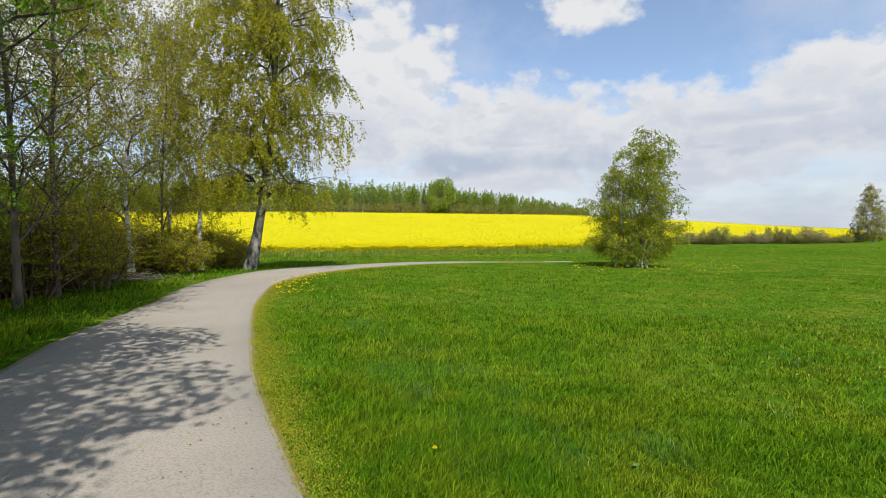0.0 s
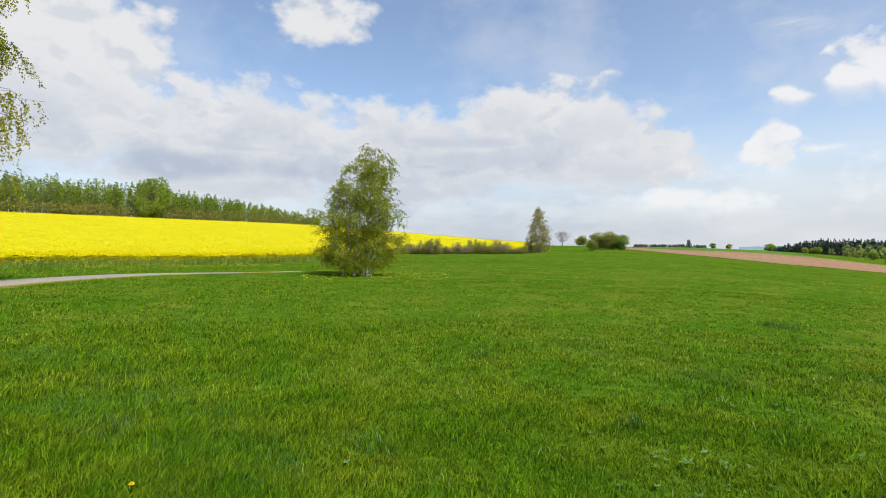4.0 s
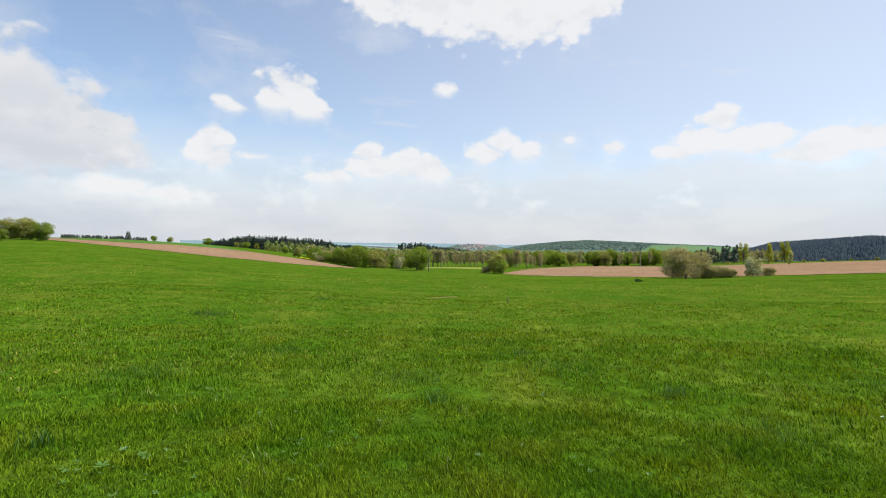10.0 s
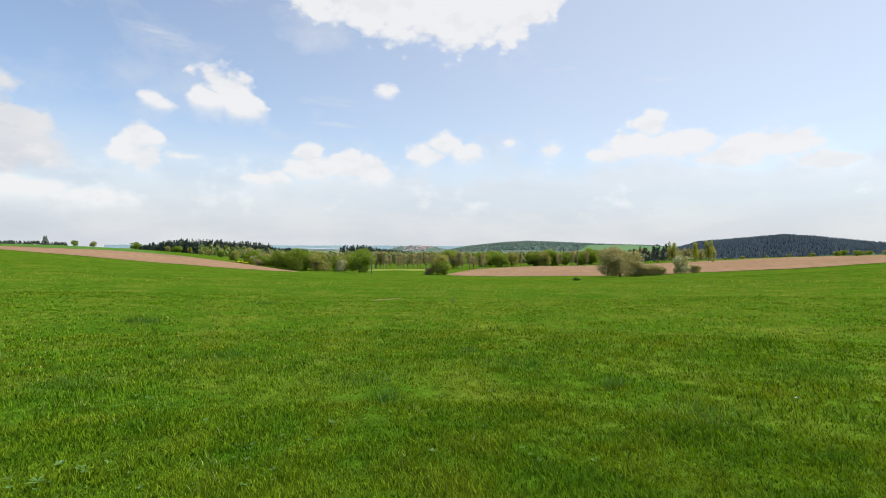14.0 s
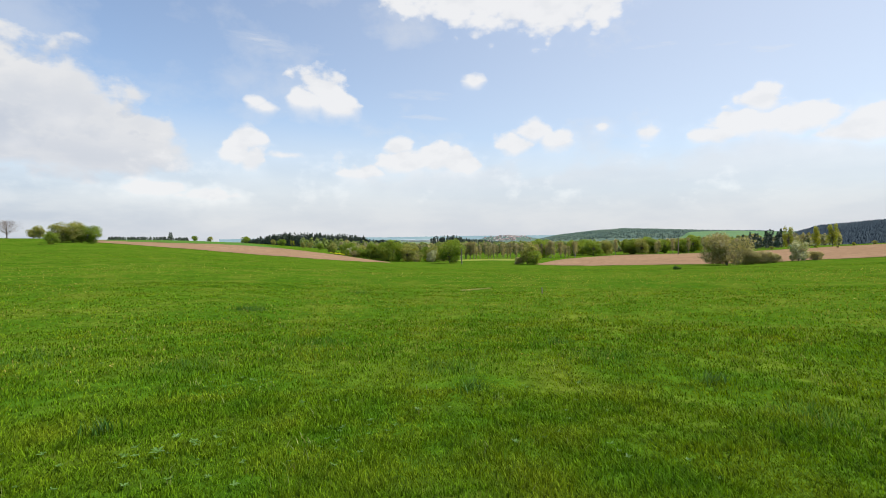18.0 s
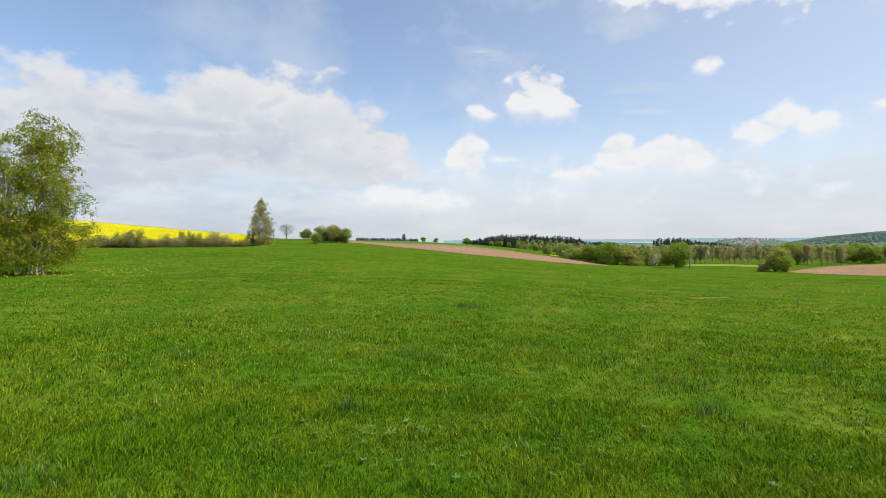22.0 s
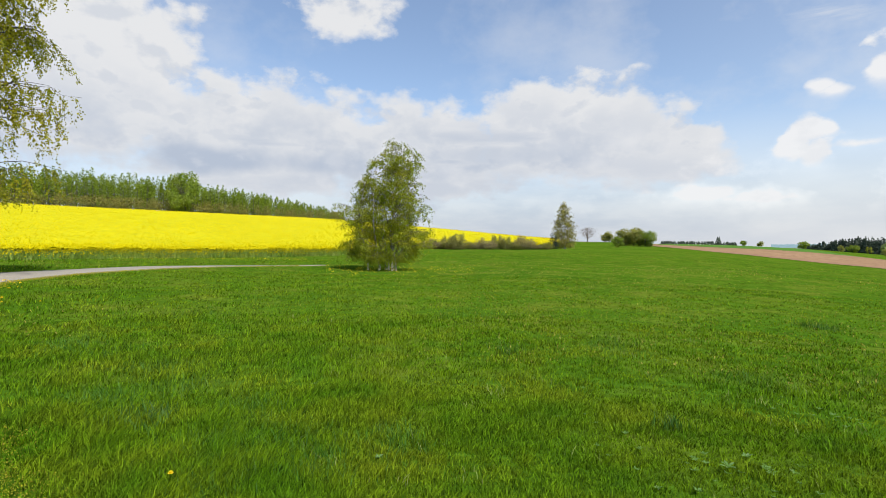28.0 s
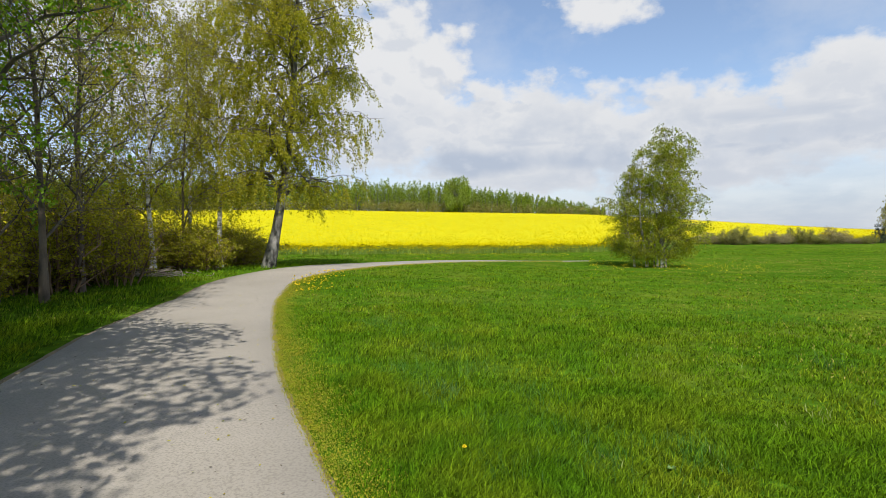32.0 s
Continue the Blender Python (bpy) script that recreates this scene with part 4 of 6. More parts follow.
def rape_field():
    rng = np.random.default_rng(5)
    b = np.arange(-80, 38.7, 0.35)
    lo, hi = np.interp(b, RAPE[:, 0], RAPE[:, 1]), np.interp(b, RAPE[:, 0], RAPE[:, 2])
    s = np.linspace(0, 1, 90) ** 1.7
    r = lo[:, None] + (hi - lo)[:, None] * s
    r[:, 0] += rng.normal(size=len(b)) * 0.15
    root = thing("rape_field", (0, 0, 0), "field of rape in full yellow bloom rising to the wood", "rape field", kind="stuff")
    me = polar_sheet("bloom", b, r, 0.95, M_RAPE)
    co = np.empty(len(me.vertices) * 3, np.float32)
    me.vertices.foreach_get("co", co)
    co[2::3] += rng.normal(size=len(co) // 3) * 0.07
    me.vertices.foreach_set("co", co)
    part("bloom", me, root)
    # green stems of the outer rows
    n = 26000
    bb = rng.uniform(-45, 38.6, n)
    rr = np.interp(bb, RAPE[:, 0], RAPE[:, 1]) + rng.exponential(1.0, n) - 0.5
    x, y = rr * np.sin(np.radians(bb)), rr * np.cos(np.radians(bb))
    z = height(x, y)
    hgt = rng.uniform(0.5, 1.0, n)
    w = rng.uniform(0.03, 0.08, n)
    ang = rng.uniform(0, np.pi, n)
    base = np.stack([x, y, z], 1)
    side = np.stack([np.cos(ang), np.sin(ang), 0 * ang], 1) * w[:, None]
    top = base + np.stack([rng.normal(size=n) * 0.12, rng.normal(size=n) * 0.12, hgt], 1)
    V = np.stack([base - side, base + side, top], 1).reshape(-1, 3)
    part("stems", mesh_of("stems", V, np.arange(3 * n).reshape(n, 3), M_RAPE_STEM), root)
    # thin outer rows, half green
    n = 16000
    bb = rng.uniform(-45, 38.6, n)
    rr = np.interp(bb, RAPE[:, 0], RAPE[:, 1]) + 0.3 - 2.6 * rng.uniform(0, 1, n) ** 1.6
    x, y = rr * np.sin(np.radians(bb)), rr * np.cos(np.radians(bb))
    hgt = rng.uniform(0.2, 0.65, n)
    base = np.stack([x, y, height(x, y)], 1)
    ang = rng.uniform(0, np.pi, n)
    side = np.stack([np.cos(ang), np.sin(ang), 0 * ang], 1) * rng.uniform(0.03, 0.08, (n, 1))
    top = base + np.stack([rng.normal(size=n) * 0.15, rng.normal(size=n) * 0.15, hgt], 1)
    V = np.stack([base - side, base + side, top], 1).reshape(-1, 3)
    part("outer_stems", mesh_of("outer_stems", V, np.arange(3 * n).reshape(n, 3), M_RAPE_STEM), root)
    v, f = leaves(rng, top[::4], 0.13, -0.3, 0.9)
    part("outer_flowers", mesh_of("outer_flowers", v, f, M_PETAL), root)
    # flower heads
    n = 110000
    bb = rng.uniform(-45, 38.6, n)
    lo, hi = np.interp(bb, RAPE[:, 0], RAPE[:, 1]), np.interp(bb, RAPE[:, 0], RAPE[:, 2])
    rr = lo - 0.3 + (hi - lo) * rng.uniform(0, 1, n) ** 3.0
    x, y = rr * np.sin(np.radians(bb)), rr * np.cos(np.radians(bb))
    P = np.stack([x, y, height(x, y) + 0.98 + rng.normal(size=n) * 0.10 - 0.35 * np.exp(-(rr - lo) / 0.8) * rng.uniform(0, 1, n)], 1)
    v, f = leaves(rng, P, 1.0, -0.3, 0.9)
    v = (v.reshape(-1, 4, 3) - P[:, None]) * (0.07 + rr * 0.0009)[:, None, None] + P[:, None]
    part("flowers", mesh_of("flowers", v.reshape(-1, 3), f, M_PETAL), root)


rape_field()


# ---------------- grass ----------------
def blades(rng, x, y, hgt, w, bend=0.5):
    n = len(x)
    z = height(x, y)
    a = rng.uniform(0, 2 * np.pi, n)
    b = 3.0 * patchy(x, y, 2.1) + rng.normal(size=n) * 2.2
    side = np.stack([np.cos(a), np.sin(a), 0 * a], 1) * (w / 2)[:, None]
    tilt = np.stack([np.cos(b), np.sin(b), 0 * b], 1) * (hgt * rng.uniform(0.1, 1.0, n) * bend)[:, None]
    base = np.stack([x, y, z - 0.01], 1)
    up = np.zeros((n, 3))
    up[:, 2] = hgt
    mid = base + up * 0.55 + tilt * 0.35
    tip = base + up + tilt
    V = np.stack([base - side, base + side, mid + side * 0.8, mid - side * 0.8, tip], 1).reshape(-1, 3)
    i = np.arange(n)[:, None] * 5
    return V, [i + np.array([[0, 1, 2, 3]]), i + np.array([[3, 2, 4]])]


def patchy(x, y, s):
    """Slow change over the meadow, about -1 to 1."""
    return np.sin(x * s + 1.7 * np.sin(y * s * 0.6)) * np.sin(y * s * 1.1 + 1.3 * np.sin(x * s * 0.7 + 2))


def cloudy(x, y, cell, seed):
    """Smooth random change with lumps of about one cell, -1 to 1."""
    grid = np.random.default_rng(seed).uniform(-1, 1, (256, 256))
    u, v = x / cell + 1000, y / cell + 1000
    i, j = np.floor(u).astype(int), np.floor(v).astype(int)
    f, g = u - i, v - j
    f, g = f * f * (3 - 2 * f), g * g * (3 - 2 * g)
    i0, j0, i1, j1 = i % 256, j % 256, (i + 1) % 256, (j + 1) % 256
    return (grid[i0, j0] * (1 - f) + grid[i1, j0] * f) * (1 - g) + (grid[i0, j1] * (1 - f) + grid[i1, j1] * f) * g


def meadow_spots(rng, r0, r1, n, power):
    """Scattered places in the meadow, off the path and the rape field; also their distance from the path's middle and its side."""
    q = rng.uniform(0, 1, n)
    r = (r0**power + (r1**power - r0**power) * q) ** (1 / power)
    a = rng.uniform(radians(-50), radians(155), n)
    x, y = r * np.sin(a), r * np.cos(a)
    d, side = path_distance(x, y)
    keep = d > WIDTH / 2 + 0.04 + np.where(side > 0, 0.20 + 0.35 * rng.uniform(0, 1, n) ** 2, 0.20 * rng.uniform(0, 1, n) ** 1.5)
    keep &= ~((r > np.interp(np.degrees(a), RAPE[:, 0], RAPE[:, 1])) & (np.degrees(a) < 38))
    return x[keep], y[keep], r[keep], d[keep], side[keep]


def tufted_grass(name, root, seed, r0, r1, n, per, power, spread, tall, wide):
    """Grass in tufts: the blades of a tuft lean out from its middle, and each tuft has a height of its own."""
    rng = np.random.default_rng(seed)
    x, y, r, d, side = meadow_spots(rng, r0, r1, n, power)
    size = 1 + 0.22 * cloudy(x, y, 1.3, 1) + 0.42 * cloudy(x, y, 0.38, 2) + 0.12 * cloudy(x, y, 5.0, 3)
    low = np.clip((d - WIDTH / 2) / np.interp(y, [1.0, 4.0], [0.22, 0.8]), np.interp(y, [1.0, 4.0], [0.6, 0.35]), 1)
    size = np.clip(size, 0.28, 2.2) * np.where(side > 0, np.clip(low * 1.7, 0.5, 1.7), low) * rng.uniform(0.75, 1.3, len(x))
    size = size * np.interp(np.degrees(np.arctan2(x, y)), [8, 32], [1.45, 1.0])   # taller towards the bend of the path
    m = len(x) * per
    off = rng.normal(size=(m, 2))
    X, Y, S = np.repeat(x, per), np.repeat(y, per), np.repeat(size, per)
    R = np.repeat(r, per)
    sp = spread * (0.6 + 0.4 * S) * (R / r0) ** 0.5
    bx, by = X + off[:, 0] * sp, Y + off[:, 1] * sp
    hgt = tall * S * rng.uniform(0.55, 1.1, m) * np.exp(-0.12 * (off**2).sum(1))
    w = wide * (R / r0) ** 0.7 * rng.uniform(0.7, 1.3, m)
    lean = np.arctan2(off[:, 1], off[:, 0]) + rng.normal(size=m) * 0.9
    swing = hgt * (0.25 + 0.45 * np.minimum(np.hypot(off[:, 0], off[:, 1]), 1.6)) * rng.uniform(0.4, 1.3, m)
    breeze = hgt * 0.28
    a = rng.uniform(0, 2 * np.pi, m)
    half = np.stack([np.cos(a), np.sin(a), 0 * a], 1) * (w / 2)[:, None]
    tilt = np.stack([np.cos(lean) * swing + breeze * 0.8, np.sin(lean) * swing + breeze * 0.5, 0 * a], 1)
    base = np.stack([bx, by, height(bx, by) - 0.01], 1)
    up = np.zeros((m, 3))
    up[:, 2] = hgt
    mid = base + up * 0.6 + tilt * 0.32
    tip = base + up * (1 - 0.25 * rng.uniform(0, 1, (m, 1))) + tilt
    V = np.stack([base - half, base + half, mid + half * 0.8, mid - half * 0.8, tip], 1).reshape(-1, 3)
    i = np.arange(m)[:, None] * 5
    part(name, mesh_of(name, V, [i + np.array([[0, 1, 2, 3]]), i + np.array([[3, 2, 4]])], M_BLADE), root)


def meadow_grass():
    root = thing("meadow_grass", (0, 0, 0), "dense fresh green meadow grass in uneven tufts", "grass", kind="stuff")
    tufted_grass("grass_underfoot", root, 10, 0.7, 3.0, 3000, 9, 1.6, 0.05, 0.075, 0.008)
    tufted_grass("grass_close", root, 11, 3.0, 6.0, 22000, 17, 1.0, 0.036, 0.068, 0.0056)
    tufted_grass("grass_near", root, 12, 6.0, 12.0, 22000, 10, 0.8, 0.056, 0.065, 0.0092)
    tufted_grass("grass_mid", root, 13, 12.0, 26.0, 18000, 8, 0.8, 0.105, 0.056, 0.0165)
    tufted_grass("grass_far", root, 14, 26.0, 85.0, 17000, 5, 0.9, 0.20, 0.05, 0.035)


meadow_grass()


def seed_heads():
    """Brownish flowering grass that tints the middle of the meadow."""
    rng = np.random.default_rng(15)
    x, y, r, d, side = meadow_spots(rng, 7.0, 45.0, 50000, 0.7)
    az = np.degrees(np.arctan2(x, y))
    share = 0.36 + 0.5 * cloudy(x, y, 4.0, 6) + 0.35 * cloudy(x, y, 0.9, 7) + 0.55 * np.exp(-((r - 13) / 6) ** 2) * (az > 60) - 0.45 * (az < 25)
    keep = (rng.uniform(0, 1, len(x)) < share) & (d > WIDTH / 2 + 0.6)
    x, y, r = x[keep], y[keep], r[keep]
    P = np.stack([x, y, height(x, y) + rng.uniform(0.05, 0.12, len(x))], 1)
    v, f = leaves(rng, P, 1.0, -0.9, 0.35)
    v = ((v.reshape(-1, 4, 3) - P[:, None]) * (0.022 + 0.0016 * r)[:, None, None] + P[:, None]).reshape(-1, 3)
    tagged(new("grass_seed_heads", mesh_of("grass_seed_heads", v, f, M_SEED)), "small brownish flower heads scattered over the meadow grass", "grass", kind="stuff")


seed_heads()


def verge_plants():
    rng = np.random.default_rng(12)
    root = thing("verge_weeds", (0, 0, 0), "low yellowish weeds and moss along the path edge", "weeds", kind="stuff")
    k = rng.integers(84, len(EDGE) - 20, 100000)
    t = rng.uniform(0, 1, 100000)[:, None]
    xy = EDGE[k] * (1 - t) + EDGE[k + 1] * t
    reach = 0.24 * (1 + 0.5 * cloudy(xy[:, 0], xy[:, 1], 0.5, 9))[:, None]
    xy = xy - LEFT[k] * (np.abs(rng.normal(size=(100000, 1))) * reach - 0.03)
    P = np.stack([xy[:, 0], xy[:, 1], height(xy[:, 0], xy[:, 1]) + rng.uniform(0.005, 0.045, 100000)], 1)
    v, f = leaves(rng, P, 0.0115, -0.5, 0.8)
    part("leaves", mesh_of("leaves", v, f, M_MOSS), root)


verge_plants()


def dandelion(at):
    root = thing("dandelion", at, "yellow dandelion in bloom in the grass", "dandelion", "dandelions by the path")
    p = np.array([[[0, 0, -0.02], [0.004, 0, 0.06], [0, 0.006, 0.13]]])
    v, f = tubes(p, np.array([[0.003, 0.0025, 0.002]]), 5)
    part("stem", mesh_of("stem", v, f, M_BLADE), root)
    a = np.arange(12) * 2 * np.pi / 12
    V, F = [], []
    for lay, (rad, z) in enumerate(((0.024, 0.128), (0.017, 0.136), (0.009, 0.141))):
        for q in a + lay * 0.26:
            c, s = math.cos(q), math.sin(q)
            o = len(V)
            V += [(0, 0, 0.126), (c * rad - s * 0.006, s * rad + c * 0.006, z), (c * rad * 1.1, s * rad * 1.1, z + 0.001), (c * rad + s * 0.006, s * rad - c * 0.006, z)]
            F.append((o, o + 1, o + 2, o + 3))
    part("flower_head", mesh_of("flower_head", V, np.array(F), M_YELLOW), root)
    return root


rng = np.random.default_rng(21)
first = dandelion(spot(2.2, 3.75))
first.scale = (0.7, 0.7, 0.95)
for k in range(142):
    if k < 128:
        u = rng.uniform(0, 1)
        i = int(np.interp(u, [0, 1], [16 * 7.95, 16 * 9.1]))
        p = EDGE[i] - LEFT[i] * (0.25 + abs(rng.normal(0.35, 0.35)))
        x, y = p + rng.normal(size=2) * 0.1
    else:
        q = spot(rng.choice([134.5, 136, 138.5, 139, 133]) + rng.normal() * 0.8, rng.uniform(7.5, 11.5))
        x, y = q.x, q.y
    copy_thing(first, pose(x, y, float(height(x, y)), rng.uniform(-12, 12), rng.uniform(-12, 12), rng.uniform(0, 360)) @ Matrix.Scale(rng.uniform(1.35, 1.8) if k < 128 else rng.uniform(0.7, 1.0), 4))


def far_dandelions():
    rng = np.random.default_rng(22)
    n = 1500
    k = np.where(rng.uniform(0, 1, n) < 0.6, 0, 1)
    a = np.where(k == 0, rng.uniform(-6, 12, n), rng.uniform(14, 30, n))
    r = np.where(k == 0, rng.uniform(44, 49, n), 29 + rng.normal(size=n) * 3.5)
    x, y = r * np.sin(np.radians(a)), r * np.cos(np.radians(a))
    P = np.stack([x, y, height(x, y) + rng.uniform(0.12, 0.3, n)], 1)
    v, f = leaves(rng, P, 0.032, -0.6, 1.0)
    tagged(new("dandelion_patch", mesh_of("dandelion_patch", v, f, M_YELLOW)), "many small yellow dandelions scattered in the grass", "dandelions", kind="stuff")


far_dandelions()


def path_litter():
    rng = np.random.default_rng(23)
    n = 900
    k = rng.integers(16 * 4, 16 * 9, n)
    xy = EDGE[k] + LEFT[k] * rng.uniform(0.02, WIDTH, (n, 1)) + rng.normal(size=(n, 2)) * 0.15
    P = np.stack([xy[:, 0], xy[:, 1], height(xy[:, 0], xy[:, 1]) + 0.045], 1)
    v, f = leaves(rng, P, 0.03, 0.0, 0.5)
    v[:, 2] = np.clip(v[:, 2], np.repeat(P[:, 2], 4) - 0.004, np.repeat(P[:, 2], 4) + 0.006)
    half = n // 2
    tagged(new("leaf_litter", mesh_of("leaf_litter", v[:half * 4], f[:half], M_BARK)), "dark bits of dry leaves strewn on the path", "litter", kind="stuff")
    tagged(new("fallen_catkins", mesh_of("fallen_catkins", v[half * 4:], f[:n - half], M_MOSS)), "yellow-green fallen catkins strewn on the path", "litter", kind="stuff")


path_litter()

M_LEAF_PALE = material("pale_birch_leaves", [(0.27, 0.27, 0.06), (0.31, 0.29, 0.08), (0.22, 0.25, 0.05)], (0.6, 2.0), 0.6, translucent=0.3, island=0.4)

# ---------------- trees by the path ----------------
grow_tree("birch", 1, 17.5, 0.215, spot(-19.75, 23.5), "tall leaning birch with drooping yellow-green branches beside the path", "tree", M_BARK_OLD, M_LEAF_BIRCH,
          base=0.14, spread=0.26, n1=46, n2=8, n3=7, rise=0.95, droop=0.45, leaf=0.085, per=66, split=True, hang=0.9, lean=(0.03, 0.0), bow=1.0, hang_len=1.1, group="trees of the belt")
belt = [grow_tree("birch", 2, 11.8, 0.11, spot(-24.2, 24.5), "slender white-barked birch in the tree belt", "tree", M_BARK_BIRCH, M_LEAF_BIRCH,
                  base=0.2, spread=0.2, n1=28, n2=6, n3=5, droop=0.45, leaf=0.075, per=40, split=True, hang=0.9, hang_len=1.0, group="trees of the belt", lean=(0.02, 0)),
        grow_tree("birch", 3, 11.6, 0.10, spot(-30.0, 21.5), "sparse birch with white bark in the tree belt", "tree", M_BARK_BIRCH, M_LEAF_BIRCH,
                  base=0.15, spread=0.22, n1=26, n2=6, n3=5, droop=0.35, leaf=0.075, per=25, split=True, hang=0.7, group="trees of the belt"),
        grow_tree("alder", 4, 12.0, 0.08, spot(-35.6, 16.5), "half-bare tree with dark branches in the tree belt", "tree", M_BARK, M_LEAF_DULL,
                  base=0.1, spread=0.26, n1=28, n2=7, n3=6, droop=0.15, leaf=0.07, per=7, split=True, hang=0.1, group="trees of the belt"),
        grow_tree("maple", 6, 11.5, 0.17, spot(-56, 9.4), "young maple with bright fresh leaves overhanging the path", "tree", M_BARK, M_LEAF_FRESH,
                  base=0.2, spread=0.36, n1=24, n2=7, n3=6, rise=0.6, droop=0.2, leaf=0.085, per=26, split=True, hang=0.2, group="trees of the belt")]
linden = far_tree("linden", 35, 9.9, 8.2, (-3.8, -1.8, float(height(-3.8, -1.8))), "leafy linden overhanging the path", M_LEAF_FRESH, 0.35, lobes=16, n=20000, leaf=0.17, thin=0.3, group="trees of the belt")
copy_thing(linden, pose(-6.7, 3.8, float(height(-6.7, 3.8)), 0, 0, 130) @ Matrix.Scale(0.97, 4))
rng = np.random.default_rng(31)
for kind, az, r, k in ((0, -27, 28, 1.0), (1, -33.0, 24, 1.05), (2, -38.2, 14.8, 1.0), (1, -36, 22, 1.0), (2, -41.5, 15, 1.0), (3, -44.5, 11.5, .9),
                       (2, -27.5, 23.5, .8), (0, -43, 20, 1.0), (2, -47, 17, 1.0), (3, -140, 8.6, .9)):
    copy_thing(belt[kind], Matrix.Translation(spot(az, r)) @ pose(0, 0, 0, 0, 0, rng.uniform(0, 360)) @ Matrix.Scale(k, 4))


def grow_shrub(name, seed, H, W, at, label, leaf_mat, n=26, n2=8, n3=5, leaf=0.05, per=3, group="", twig=0.005):
    rng = np.random.default_rng(seed)
    root = thing(name, at, label, "shrub", group)
    a = rng.uniform(0, 2 * np.pi, n)
    rad = np.sqrt(rng.uniform(0, 1, n))
    s = np.linspace(0, 1, 6)
    P = np.zeros((n, 6, 3))
    h = H * rng.uniform(0.6, 1.0, n) * (1 - 0.45 * rad**2)
    P[:, :, 0] = (np.cos(a) * rad * W * 0.45)[:, None] * (0.45 + 0.55 * s) + rng.normal(size=(n, 6)) * 0.03 * H * s
    P[:, :, 1] = (np.sin(a) * rad * W * 0.45)[:, None] * (0.45 + 0.55 * s) + rng.normal(size=(n, 6)) * 0.03 * H * s
    P[:, :, 2] = h[:, None] * s - 0.05
    R = np.repeat((0.012 * H * (1 - 0.8 * s))[None], n, 0)
    P2, R2, _ = offshoots(rng, P, R, n2, (0.08, 1), H * 0.32, 0.5, 0.2, 4, 0.4, 0.5)
    P3, R3, _ = offshoots(rng, P2, R2, n3, (0.2, 1), H * 0.16, 0.3, 0.2, 3, 0.5, 0.6)
    v, f = join(tubes(P, np.maximum(R, twig), 4), tubes(P2, np.maximum(R2, twig), 3), slivers(P3, np.maximum(R3, twig * 0.8)))
    tagged(part("stemwork", mesh_of("stemwork", v, f, M_TWIG), root), kind="stuff")
    if per:
        A = along(P3, rng.uniform(0, 1, (len(P3), per))).reshape(-1, 3)
        v, f = leaves(rng, A, leaf, 0.0, 0.7)
        part("foliage", mesh_of("foliage", v, f, leaf_mat), root)
    return root


under = [grow_shrub("shrub", 41, 2.6, 3.0, spot(-33, 17.8), "tangled twiggy shrub with few young leaves under the trees", M_LEAF_BIRCH, per=7, n3=4, n=20, leaf=0.065, twig=0.004, group="undergrowth of the belt"),
         grow_shrub("shrub", 42, 1.8, 2.4, spot(-25.5, 22.0), "low shrub with yellow-green leaves under the birches", M_LEAF_BIRCH, per=8, n3=4, leaf=0.07, group="undergrowth of the belt"),
         grow_shrub("shrub", 43, 4.0, 3.2, spot(-37.5, 16.8), "tall twiggy shrub with small yellow-green leaves under the trees", M_LEAF_BIRCH, n=14, n2=8, n3=5, leaf=0.075, per=8, group="undergrowth of the belt", twig=0.004)]
for k in range(42):
    az = -46 + 25 * rng.uniform(0, 1)
    near = np.interp(az, [-46, -38, -30, -21], [13.6, 17.2, 22.6, 27.0])
    p = spot(az, near + rng.exponential(2.2))
    copy_thing(under[k % 2 if k < 32 or az > -32 else 2], Matrix.Translation(p) @ pose(0, 0, 0, 0, 0, rng.uniform(0, 360)) @ Matrix.Diagonal((*(rng.uniform(0.8, 1.25),) * 2, rng.uniform(0.5, 1.1), 1)))

# ---------------- trees and shrubs in the meadow and the fields ----------------
outline_tree("young_birch_clump", 26, spot(20.2, 32), 7.75, [(0.08, 1.5, 0.2), (0.14, 2.6, 0.1), (0.28, 3.35, 0.0), (0.42, 3.0, 0.05), (0.56, 2.75, 0.15), (0.7, 2.3, 0.35), (0.82, 1.6, 0.7), (0.93, 1.0, 0.8), (1.02, 0.4, 0.6)],
             "clump of young birches with several thin white stems in the meadow", M_BARK_BIRCH, M_LEAF_YOUNG, stems=8, r0=0.058, foot=0.55, limbs=190, twigs=8, shoots=4, per=12, leaf=0.092,
             hang=0.6, twig_len=0.62, across=(0.94, -0.34), gap=-0.5, side_stem=(2.79, 1.15, 0.78))
outline_tree("birch", 8, spot(39.2, 115), 9.9, [(0.05, 2.4, 0.0), (0.15, 3.1, 0.1), (0.35, 3.0, 0.0), (0.55, 2.3, -0.1), (0.75, 1.55, -0.15), (0.9, 0.85, -0.2), (1.0, 0.3, -0.2)],
             "slim pale green birch at the end of the hedge", M_BARK_BIRCH, M_LEAF_PALE, stems=3, r0=0.12, foot=0.4, limbs=120, twigs=6, shoots=3, per=5, leaf=0.21, hang=0.4, twig_len=0.85,
             across=(0.77, -0.63), gap=-0.55, twig_r=0.018, split=False)
far_tree("juniper", 9, 3.2, 2.4, spot(38.1, 114), "dark evergreen shrub beside the hedge birch", M_SPRUCE, 0.0, lobes=8, n=700, leaf=0.22, cone=0.5, category="shrub")
